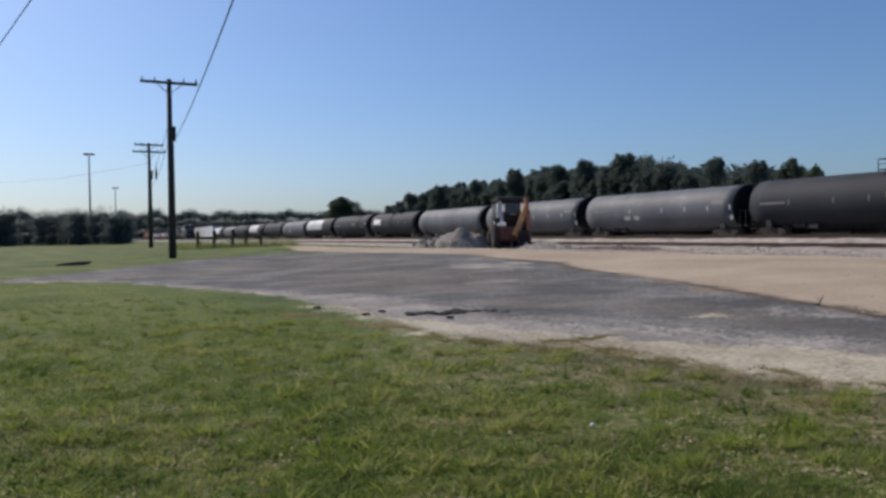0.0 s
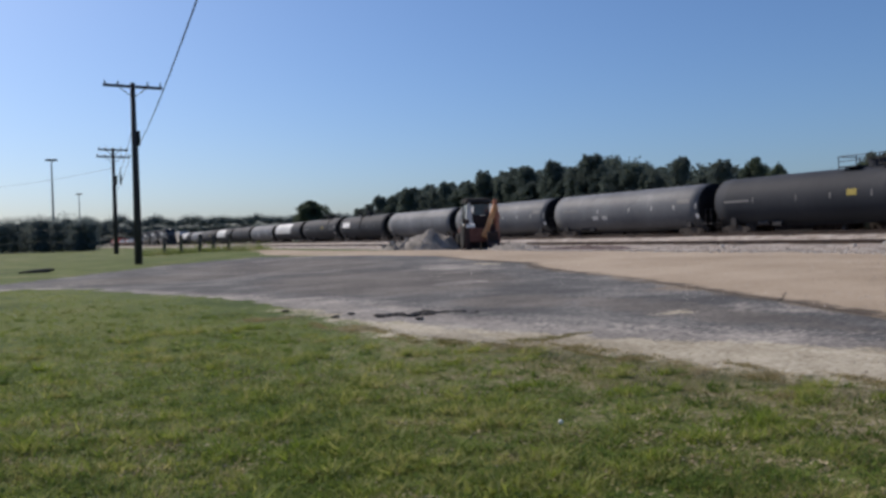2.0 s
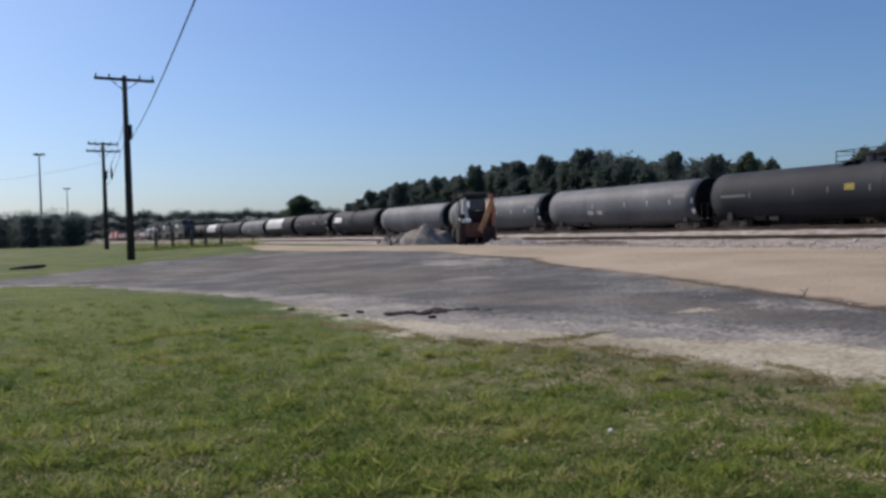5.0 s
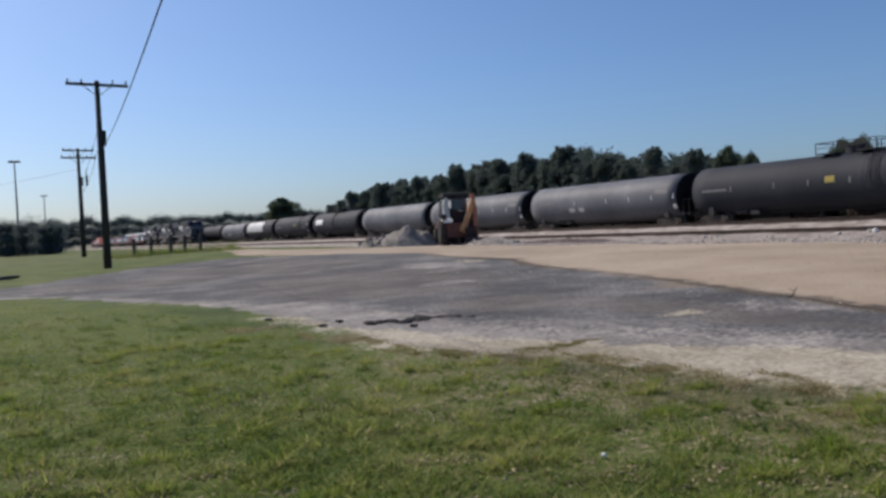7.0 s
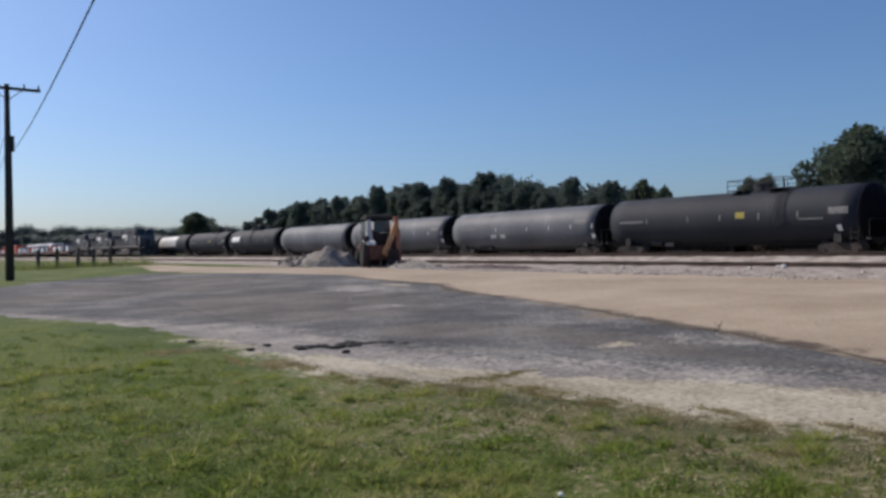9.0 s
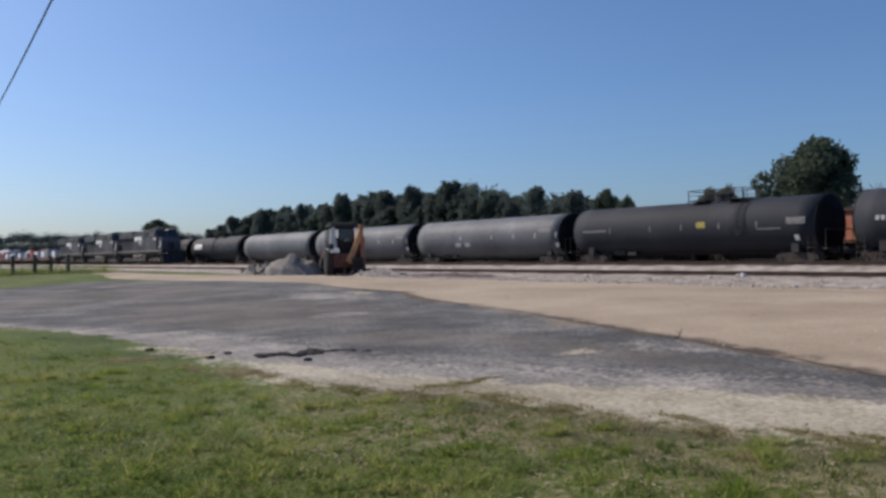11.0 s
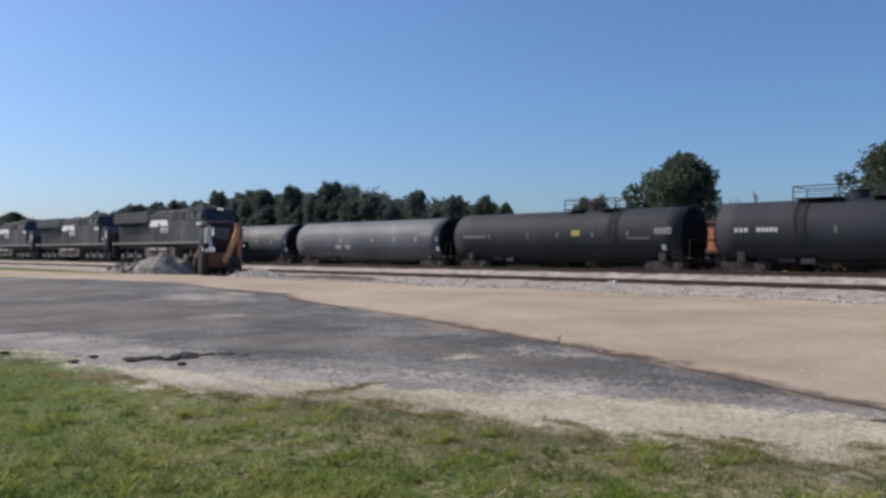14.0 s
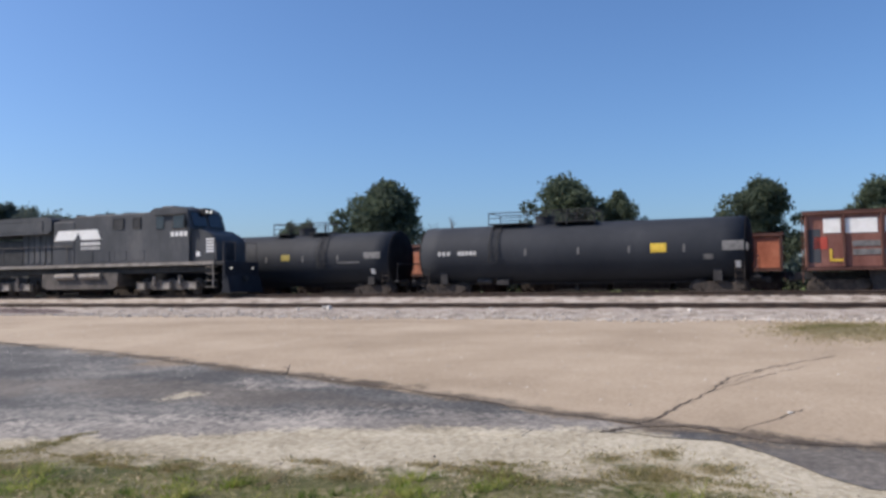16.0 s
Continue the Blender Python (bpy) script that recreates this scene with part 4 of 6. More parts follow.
    prism(nose, [(0.06, 1.8), (1.8, 1.8), (1.8, 3.52), (1.05, 3.46), (0.35, 3.16), (0.06, 2.86)], -1.32, 1.32)
    bmesh.ops.bevel(nose, geom=list(nose.edges), offset=0.06, segments=2, affect="EDGES")
    part("nose", nose, M["loco"], eng, "wide sloping nose")
    part("nose_door", box(bmesh.new(), -0.42, 0.42, 0.03, 0.07, 1.9, 2.8, 0.01), M["loco_front_shade"], eng)
    for s in (-1, 1):
        part("side_window", box(bmesh.new(), s * 1.47, s * 1.50, 2.05, 2.85, 3.55, 4.2, 0.01), M["pane"], eng, "dark cab side window")
        part("window_frame", box(bmesh.new(), s * 1.465, s * 1.49, 1.97, 2.93, 3.47, 4.28, 0.01), M["loco_gray"], eng)
        part("side_window", box(bmesh.new(), s * 1.47, s * 1.50, 3.5, 4.05, 3.55, 4.2, 0.01), M["pane"], eng, "dark cab side window")
        part("windshield", box(bmesh.new(), s * 0.15, s * 1.2, -0.02, 0.02, 0, 0.72, 0.01, pose(0, 1.63, 3.66, -19)), M["pane"], eng, "dark windshield pane")
    for x in (-0.16, 0.16):
        part("headlight", rod(bmesh.new(), (x, 1.612, 4.44), (x, 1.602, 4.44), 0.075, n=14), lights, eng, "lit round headlight")
    for s in (-1, 1):
        bm = bmesh.new()
        rod(bm, (s * 0.95, -0.705, 1.45), (s * 0.95, -0.72, 1.45), 0.045, n=14)
        part("ditch_light", bm, lights, eng, "lit ditch light")
    part("lamp_housing", box(bmesh.new(), -0.34, 0.34, 1.61, 2.1, 4.28, 4.62, 0.03), M["loco_dark"], eng)
    # plow and pilot take the shaded front colour
    plow = bmesh.new()
    prism(plow, [(-1.02, 0.12), (-0.52, 0.12), (-0.52, 1.05), (-0.82, 1.05)], -1.45, 1.45)
    part("plow", plow, M["loco_front_shade"], eng)
    part("pilot", box(bmesh.new(), -1.5, 1.5, -0.71, -0.55, 0.9, 1.8, 0.03), M["loco_front_shade"], eng)
    bm = bmesh.new()
    for y in (-0.67, L + 0.1):
        rod(bm, (0, y, 0.9), (0, y + (-0.4 if y < 0 else 0.3), 0.9), 0.15, n=10)
    part("coupler", bm, M["loco_dark"], eng)
    for s in (-1, 1):
        for y in (0.12, L - 0.12):
            bm = bmesh.new()
            for k in range(4):
                box(bm, s * 1.15, s * 1.52, y - 0.1, y + 0.42 if y < 1 else y + 0.1, 0.42 + k * 0.36, 0.46 + k * 0.36, 0.01)
            box(bm, s * 1.50, s * 1.54, y - 0.1, y - 0.04, 0.4, 1.8, 0.01)
            part("step_well", bm, M["sill_dust"], eng, "pale-edged steps")
        for k in range(5):
            part("end_stripe", box(bmesh.new(), s * 1.315, s * 1.335, 0.14, 0.68, 2.30 + k * 0.15, 2.38 + k * 0.15, 0.004), M["white_mark"], eng, "white warning stripe")
        bm = bmesh.new()
        for k in range(12):
            y = 0.15 + k * (L - 0.3) / 11
            if y > 10.5:
                rod(bm, (s * 1.5, y, 1.8), (s * 1.5, y, 2.85), 0.022, n=6)
        rod(bm, (s * 1.5, 10.5, 2.85), (s * 1.5, L - 0.15, 2.85), 0.02, n=6)
        part("handrail", bm, M["loco_gray"], eng)
        bm = bmesh.new()
        rod(bm, (s * 1.45, -0.58, 1.8), (s * 1.45, -0.58, 2.8), 0.022, n=6)
        rod(bm, (s * 1.45, -0.58, 2.8), (s * 0.45, -0.58, 2.8), 0.02, n=6)
        rod(bm, (s * 0.45, -0.58, 1.8), (s * 0.45, -0.58, 2.8), 0.022, n=6)
        part("handrail", bm, M["loco_gray"], eng)
        # white emblem: a slanted block and a wider block, and two rows of small lettering below
        for y0, y1, z0, z1, lean in ((9.98, 12.0, 3.16, 3.70, 0.34), (8.55, 9.80, 3.16, 3.70, -0.30)):
            bm = bmesh.new()
            xs = (s * (1.425 if y1 < 10.4 else 1.06), s * (1.45 if y1 < 10.4 else 1.075))
            if y1 > 10.4:
                xs = (s * 1.43, s * 1.45)
            prism(bm, [(y0 + lean, z0), (y1, z0), (y1 - lean, z1), (y0, z1)], *xs)
            part("emblem_block", bm, M["white_mark"], eng, "white painted emblem block")
        for row, mat in ((2.86, "white_mark"), (2.62, "pale_mark")):
            for k in range(7):
                part("name_bar", box(bmesh.new(), s * 1.425, s * 1.445, 8.35 + k * 0.22, 8.50 + k * 0.22, row, row + 0.17, 0.004), M[mat], eng, "white lettering too small to read")
        for k in range(4):
            part("unit_bar", box(bmesh.new(), s * 1.485, s * 1.50, 1.85 + k * 0.31, 2.07 + k * 0.31, 3.14, 3.38, 0.004), M["white_mark"], eng, "white bar of a unit marking")
        part("small_plate", box(bmesh.new(), s * 1.315, s * 1.335, 1.1, 1.36, 2.1, 2.34, 0.004), M["white_mark"], eng, "small white plate")
    aux2 = bmesh.new()
    box(aux2, -1.43, 1.43, 10.35, 12.1, 1.8, 4.2, 0.05)
    part("blower_housing", aux2, M["loco"], eng)
    for ob in eng.children:
        if ob.type == "MESH":
            for v in ob.data.vertices:
                if v.co.z > 1.9:
                    v.co.z = 1.9 + (v.co.z - 1.9) * 1.09
    return eng


def make_flatcar(load, label, loads):
    """A low well car with trailers on it; the front end lies at y = 0."""
    car = thing("container_flatcar", label, "freight car", group="cars of the moving train")
    part("deck", box(bmesh.new(), -1.35, 1.35, 0.6, 17.8, 0.85, 1.15, 0.03), M["hopper_brown"], car)
    for s in (-1, 1):
        part("side_sill", box(bmesh.new(), s * 1.36, s * 1.46, 0.6, 17.8, 0.75, 1.35, 0.02), M["hopper_brown"], car)
    for y in (2.2, 16.2):
        make_truck(car, y)
    for y0, y1, z1, mat in loads:
        box_part = part("trailer_box", box(bmesh.new(), -1.25, 1.25, y0, y1, 1.3, z1, 0.05), M[mat], car)
        part("skid", box(bmesh.new(), -1.0, 1.0, y0 + 0.2, y1 - 0.2, 1.14, 1.32, 0.02), M["under"], box_part)
    return car


lead = make_locomotive("black freight locomotive with lit headlights and white emblem", M["lamp"])
second = make_locomotive("black trailing locomotive with white emblem", M["steel_gray"])
third = copy_thing(second, pose(0, 0, 0))
flat_a = make_flatcar("a", "flatcar carrying white trailers", [(2.2, 5.2, 2.5, "trailer"), (9, 10.2, 3.1, "trailer_gray"), (12.5, 15.5, 2.6, "trailer")])
flat_b = make_flatcar("b", "flatcar carrying white and gray boxes", [(1.0, 4.6, 2.6, "trailer"), (7.0, 9.0, 3.0, "trailer_red"), (12.5, 16.0, 2.5, "trailer_gray")])
flat_c = make_flatcar("c", "flatcar carrying red and white boxes", [(1.2, 8.0, 3.9, "trailer_red"), (9, 12.6, 3.6, "trailer"), (13.0, 17, 3.8, "trailer_red")])
flats = [flat_a, flat_b] + [copy_thing(f, pose(0, 0, 0)) for f in (flat_a, flat_b, flat_a)] + [flat_c] + [copy_thing(f, pose(0, 0, 0)) for f in (flat_c, flat_b)]
TRAIN = [(lead, 0.0), (second, 21.7), (third, 43.3)] + [(f, 64.4 + 18.9 * i) for i, f in enumerate(flats)]


# ---- poles, wires, masts ----
def make_pole(x, y, h, arms, label):
    z = ground_z(x, y) - 0.15
    pole = thing("utility_pole", label, "utility pole", pose(x, y, z), "utility poles")
    rod(bm := bmesh.new(), (0, 0, 0), (0.0, 0, h), 0.20, 0.125, 14)
    part("shaft", bm, M["pole_wood"], pole, smooth=True)
    for za, half, turn in arms:
        arm = part("crossarm", box(bmesh.new(), -half, half, -0.06, 0.06, -0.075, 0.075, 0.012, pose(0, -0.19, za, 0, 0, turn)), M["pole_wood"], pole)
        for k in (-0.93, -0.5, 0.5, 0.93):
            rod(bm := bmesh.new(), (k * half, -0.19, za + 0.07), (k * half, -0.19, za + 0.28), 0.05, 0.03)
            part("insulator", bm, M["pole_wood"], arm)
        bm = bmesh.new()
        for s in (-1, 1):
            rod(bm, (s * half * 0.45, -0.16, za - 0.06), (0, -0.16, za - 0.62), 0.022, n=6)
        part("brace", bm, M["wire"], pole)
    bm = bmesh.new()
    rod(bm, (0.19, -0.08, 0.2), (0.15, -0.08, h * 0.72), 0.028, n=6)
    box(bm, 0.10, 0.30, -0.16, 0.04, h * 0.66, h * 0.74, 0.02)
    part("conduit", bm, M["wire"], pole)
    return pole


def tube(bm, points, r, n=6):
    """One round bar through all the points."""
    loops = []
    for i, p in enumerate(points):
        way = (points[min(i + 1, len(points) - 1)] - points[max(i - 1, 0)]).normalized()
        turn = way.to_track_quat("Z", "Y").to_matrix()
        loops.append([bm.verts.new(p + turn @ Vector((r * math.cos(2 * math.pi * k / n), r * math.sin(2 * math.pi * k / n), 0))) for k in range(n)])
    for a, b in zip(loops, loops[1:]):
        for k in range(n):
            bm.faces.new((a[k], a[(k + 1) % n], b[(k + 1) % n], b[k]))
    bm.faces.new(loops[0])
    bm.faces.new(loops[-1])
    bmesh.ops.recalc_face_normals(bm, faces=bm.faces)
    return bm


def make_wire(a, b, sag, r, label):
    a, b = Vector(a), Vector(b)
    points = [a.lerp(b, i / 24) - Vector((0, 0, sag * 4 * i / 24 * (1 - i / 24))) for i in range(25)]
    return tagged(part("overhead_wire", tube(bmesh.new(), points, r), M["wire"]), label, "wire", "overhead wires")


make_pole(5.05, 47.65, 10.2, [(9.96, 1.55, 4)], "dark wooden utility pole with one crossarm")
make_pole(6.6, 80.4, 9.95, [(9.75, 1.3, 6), (9.1, 1.45, 6)], "dark wooden utility pole with two crossarms")
make_pole(-0.05, -22, 9.0, [(8.75, 1.3, 4)], "dark wooden utility pole beside the lawn")
make_pole(8.8, -22, 9.6, [(9.3, 1.3, 4)], "dark wooden utility pole beside the lawn")
make_pole(-9.1, 70, 9.6, [(9.3, 1.3, 4)], "dark wooden utility pole in the field")
make_wire((5.1, 47.4, 6.75), (-0.05, -21.8, 6.9), 1.15, 0.016, "thick black service cable hung from a utility pole")
make_wire((8.8, -22, 9.2), (-9.1, 70, 9.6), 0.35, 0.022, "black overhead cable across the lawn")
make_wire((6.6, 80.4, 8.6), (-14, 165, 12), 0.6, 0.012, "thin overhead wire across the field")
make_wire((5.05, 47.7, 8.2), (6.6, 80.3, 7.2), 0.5, 0.014, "thin overhead wire between two poles")
make_wire((5.05, 47.7, 7.2), (6.6, 80.3, 6.2), 0.5, 0.014, "thin overhead wire between two poles")
splice = bmesh.new()
lathe(splice, [(-0.4, 0.02), (-0.34, 0.07), (0.1, 0.09), (0.34, 0.06), (0.5, 0.02)], 12, "Z", (5.92, 66, 6.45))
rod(splice, (5.92, 66, 6.9), (5.92, 66, 7.35), 0.02)
tagged(part("splice_case", splice, M["wire"]), "dark splice case hung from a thin wire", "cable fitting")


def make_mast(x, y, h, label):
    mast = thing("light_mast", label, "light mast", pose(x, y, ground_z(x, y)), "light masts")
    rod(bm := bmesh.new(), (0, 0, 0), (0, 0, h), 0.35, 0.16, 12)
    part("shaft", bm, M["steel_gray"], mast)
    rod(bm := bmesh.new(), (0, 0, h), (0, 0, h + 0.25), 0.9, 0.9, 16)
    part("ring", bm, M["steel_gray"], mast)
    for k in range(6):
        a = k * math.pi / 3
        lamp = box(bmesh.new(), 0.75, 1.5, -0.25, 0.25, h - 0.1, h + 0.3, 0.06, pose(0, 0, 0, 0, 0, math.degrees(a)))
        part("floodlight", lamp, M["wire"], mast)


make_mast(4.3, 240, 24.0, "tall gray yard light mast with ring of floodlights")
make_mast(17.0, 380, 23.0, "tall gray yard light mast with ring of floodlights")


# ---- trees ----
def rock_mesh(seed, flat=0.7):
    rnd = random.Random(seed)
    bm = bmesh.new()
    bmesh.ops.create_icosphere(bm, subdivisions=1, radius=0.5)
    for v in bm.verts:
        v.co *= rnd.uniform(0.68, 1.15)
        v.co.z *= flat
    me = bpy.data.meshes.new("rock")
    bm.to_mesh(me)
    bm.free()
    return me


def crown_mesh(name, clumps, leaves, size, seed, material, stretch=0.6, core=0.0, jitter=0.10):
    """Many small leaf faces gathered in clumps: (x, y, z, radius)."""
    rnd = np.random.default_rng(seed)
    weight = np.array([c[3] ** 2 for c in clumps])
    pick = rnd.choice(len(clumps), leaves, p=weight / weight.sum())
    c = np.array(clumps)[pick]
    d = rnd.normal(size=(leaves, 3))
    d /= np.linalg.norm(d, axis=1)[:, None]
    rr = c[:, 3:4] * (0.35 + 0.65 * rnd.random((leaves, 1)) ** 0.5) * (1 + jitter * rnd.normal(size=(leaves, 1)))
    p = c[:, :3] + d * rr * np.array([1, 1, stretch + 0.25])
    a = rnd.normal(size=(leaves, 3))
    a /= np.linalg.norm(a, axis=1)[:, None]
    b = np.cross(a, rnd.normal(size=(leaves, 3)))
    b /= np.linalg.norm(b, axis=1)[:, None]
    s = size * (0.6 + 0.8 * rnd.random((leaves, 1)))
    quad = np.stack([p - a * s, p - b * s * 0.45, p + a * s, p + b * s * 0.45], 1).reshape(-1, 3)
    faces = np.arange(leaves * 4).reshape(-1, 4)
    quad, faces = quad.tolist(), faces.tolist()
    if core:
        lump = rock_mesh(seed, 1.0)
        shape = np.array([v.co[:] for v in lump.vertices])
        shape /= np.abs(shape).max()
        sides = [list(p.vertices) for p in lump.polygons]
        bpy.data.meshes.remove(lump)
        for x, y, z, r in clumps:
            k = len(quad)
            quad += (shape * r * core * np.array([1, 1, stretch + 0.25]) + (x, y, z)).tolist()
            faces += [[k + i for i in f] for f in sides]
    me = bpy.data.meshes.new(name)
    me.from_pydata(quad, [], faces)
    me.materials.append(material)
    return me


def make_tree(name, label, seed, height, spread, base, leaves, size, leaf, pine, group):
    """Tapered trunk, limbs, and a crown from height base to the top."""
    rnd = random.Random(seed)
    tree = thing(name, label, "tree", group=group)
    bm = bmesh.new()
    last = Vector((0, 0, -0.3))
    r = height * 0.022
    knees = [last]
    for i in range(1, 6):
        p = Vector((rnd.uniform(-0.2, 0.2) * i * 0.4, rnd.uniform(-0.2, 0.2) * i * 0.4, height * 0.85 * i / 5))
        rod(bm, last, p, r * (1 - (i - 1) * 0.17), r * (1 - i * 0.17), 9)
        knees.append(p)
        last = p
    part("trunk", bm, M["bark"], tree)
    clumps = []
    limbs = bmesh.new()
    n = 56 if not pine else 60
    for i in range(n):
        f = rnd.random()
        z = base + (height - base) * (0.06 + 0.88 * f)
        if pine:
            reach = spread * (1.12 - 0.82 * f) * rnd.uniform(0.25, 1.0)
        else:
            reach = spread * math.sqrt(max(0.05, 1 - (2 * f - 0.85) ** 2)) * rnd.uniform(0.25, 1.0)
        a = i * 2.4 + rnd.uniform(-0.4, 0.4)
        tip = Vector((reach * math.cos(a), reach * math.sin(a), z))
        root = knees[min(4, max(1, int(5 * (z - 0.18 * height) / (height * 0.85))))]
        rod(limbs, root, tip, r * 0.32, r * 0.08, 5)
        rad = spread * (rnd.uniform(0.10, 0.25) if pine else rnd.uniform(0.15, 0.34))
        clumps.append((tip.x, tip.y, tip.z, rad))
    clumps.append((0, 0, height - spread * 0.3, spread * (0.2 if pine else 0.34)))
    if pine:
        for k in range(9):
            a = k * 2.4
            clumps.append((0.26 * spread * math.cos(a), 0.26 * spread * math.sin(a), height - 0.35 - 0.28 * k, spread * rnd.uniform(0.12, 0.2)))
    for k in range(6):
        clumps.append((rnd.uniform(-0.3, 0.3) * spread, rnd.uniform(-0.3, 0.3) * spread, base + (height - base) * (0.15 + 0.13 * k), spread * 0.38))
    part("limbs", limbs, M["bark"], tree)
    crown = new("crown", crown_mesh("crown", clumps, leaves, size, seed, M[leaf], jitter=0.26 if pine else 0.14))
    crown.parent = tree
    return tree


def put_tree(src, x, y, top, native, wide=1.0, turn=0.0):
    z = ground_z(x, y)
    k = (top - z) / native
    return copy_thing(src, pose(x, y, z, 0, 0, turn) @ Matrix.Diagonal((k * wide, k * wide, k, 1)))


pines = [make_tree("pine_tree", "dark green pine tree with ragged crown", 10 + i, 13.0, 3.4 + 0.4 * i, 2.2, 19000, 0.20, "leaf_pine", True, "pine wood behind the train") for i in range(3)]
oaks = [make_tree("broadleaf_tree", "dark green broadleaf tree with rounded crown", 30 + i, 11.0, 4.5, 3.0, 19000, 0.22, "leaf_broad", False, "trees behind the train") for i in range(3)]
PINE_TOPS = [(215, 8.2), (207.3, 9.2), (199.8, 11.0), (192.4, 12.1), (185, 12.3), (179, 12.6), (171.7, 13.4), (166, 12.9), (161.6, 12.7), (153.3, 13.6), (148, 13.7), (143.9, 13.9), (137.8, 14.9), (133.7, 14.2), (129, 13.3),
             (125.4, 12.9), (121.5, 13.3), (118.4, 13.4), (115, 12.2), (110.8, 13.7), (107.4, 13.4), (104.9, 14.6), (101.6, 12.0), (98.3, 11.0), (95.2, 12.0), (91.5, 10.6), (88, 10.9), (85.5, 10.0), (82.5, 9.3), (78.7, 9.5), (75.5, 8.7)]
rt = random.Random(5)


def wood_top(y):
    """Height of the pine wood's skyline along its front row."""
    return float(np.interp(y, [p[0] for p in PINE_TOPS[::-1]], [p[1] for p in PINE_TOPS[::-1]]))


for i, (y, top) in enumerate(PINE_TOPS):
    src = pines[i % 3]
    if i < 3:
        src.matrix_basis = pose(82, y, ground_z(82, y), 0, 0, 40 * i) @ Matrix.Diagonal((0.9, 0.9, (top + 1.2) / 13.0, 1))
    else:
        put_tree(src, 82 + rt.uniform(-1, 1), y, top + 1.5, 12.8, rt.uniform(0.72, 1.0), rt.uniform(0, 360))
for i in range(64):
    x, y = 88 + rt.uniform(-2.5, 7), 77 + i * 2.2 + rt.uniform(-0.7, 0.7)
    top = 1.6 + (wood_top(y * 82 / x) - 1.6) * x / 82 + rt.uniform(-0.5, 1.2)
    put_tree(pines[i % 3], x, y, top, 12.6, rt.uniform(0.85, 1.2), rt.uniform(0, 360))
# single trees nearer the siding
for i, (x, y, top, wide) in enumerate([(70, 38.8, 11.9, 1.0), (70, 20.3, 11.0, 1.06), (70, 4.3, 9.8, 0.9), (70, 15.6, 9.2, 0.6), (70, -4.2, 9.6, 1.0), (72, 61.9, 9.5, 0.62), (72, 65.0, 9.0, 0.55), (70, 47.8, 8.5, 0.55), (71, 44.7, 9.2, 0.5), (73, 51.5, 8.2, 0.6), (70, -13, 10.5, 1.0), (71, -24, 10, 1.1), (95, 300, 16.0, 1.25)]):
    if i < 3:
        k = (top - 0.6) / 11.0
        oaks[i].matrix_basis = pose(x, y, ground_z(x, y), 0, 0, 70 * i) @ Matrix.Diagonal((k * wide, k * wide, k, 1))
    else:
        put_tree(oaks[i % 3] if i != 8 else pines[1], x, y, top, 11.0 if i != 8 else 13.0, wide, 50 * i)


def make_dead_tree(x, y, top, seed):
    rnd = random.Random(seed)
    z = ground_z(x, y)
    tree = thing("dead_tree", "bare gray dead tree with broken branches", "tree", pose(x, y, z), "dead trees")
    h = top - z
    rod(bm := bmesh.new(), (0, 0, 0), (0.1, 0.1, h * 0.8), 0.16, 0.06, 8)
    part("trunk", bm, M["bark"], tree)
    bm = bmesh.new()
    for i in range(9):
        a, f = rnd.uniform(0, 6.3), rnd.uniform(0.55, 0.85)
        p = Vector((0.1 * f, 0.1 * f, h * f * 0.8 / 0.85))
        rod(bm, p, p + Vector((math.cos(a) * 0.7, math.sin(a) * 0.7, rnd.uniform(0.5, 1.3))), 0.05, 0.015, 5)
    part("branch", bm, M["bark"], tree)


make_dead_tree(70, 31.4, 9.0, 1)
make_dead_tree(70, 33.2, 8.2, 2)


def make_far_wood():
    """Distant woods all round, built of leaf clumps along low ridges."""
    rnd = random.Random(77)
    for name, spots in (("far_wood", 0), ("left_wood", 1), ("rear_wood", 2)):
        clumps = []
        if spots == 0:
            for i in range(190):
                az = 2.8 + 19.5 * i / 149
                d = rnd.uniform(430, 520)
                h = d * math.tan(math.radians(1.55 + 0.30 * noise.noise((az * 0.9, 1, 2)) + 0.25 * noise.noise((az * 3, 4, 2)))) + 1
                for k in range(3):
                    clumps.append((d * math.sin(math.radians(az)), d * math.cos(math.radians(az)), max(1.5, h * (0.3 + 0.33 * k)) , rnd.uniform(2.4, 4.2)))
            size, count = 0.34, 110000
        elif spots == 1:
            for i in range(90):
                az = -22 + 25.2 * i / 89
                d = rnd.uniform(140, 165)
                h = d * math.tan(math.radians(1.9 + 0.5 * noise.noise((az * 0.55, 8, 2)) + (0.0 if az < 2.0 else -0.45) - 0.6 * math.exp(-((az + 2.2) / 0.4) ** 2))) + 1.2
                for k in range(3):
                    clumps.append((d * math.sin(math.radians(az)), d * math.cos(math.radians(az)), 0.8 + max(0.6, (h - 1.6) * (0.15 + 0.40 * k)), rnd.uniform(1.5, 2.4)))
            size, count = 0.12, 150000
        else:
            for i in range(120):
                y = -140 + 215 * i / 119
                x = 150 + rnd.uniform(-10, 10)
                for k in range(2):
                    clumps.append((x, y, 2 + 2.0 * k + rnd.uniform(0, 1), rnd.uniform(2.0, 3.4)))
            size, count = 0.9, 9000
        # the far and left woods wear the leaf colour with haze in it
        ob = new(name, crown_mesh(name, clumps, count, size, 90 + spots, M["leaf_far_haze" if spots < 2 else "leaf_pine"], 0.7, 0.55))
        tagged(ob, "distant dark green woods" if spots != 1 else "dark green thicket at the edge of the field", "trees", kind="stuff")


make_far_wood()


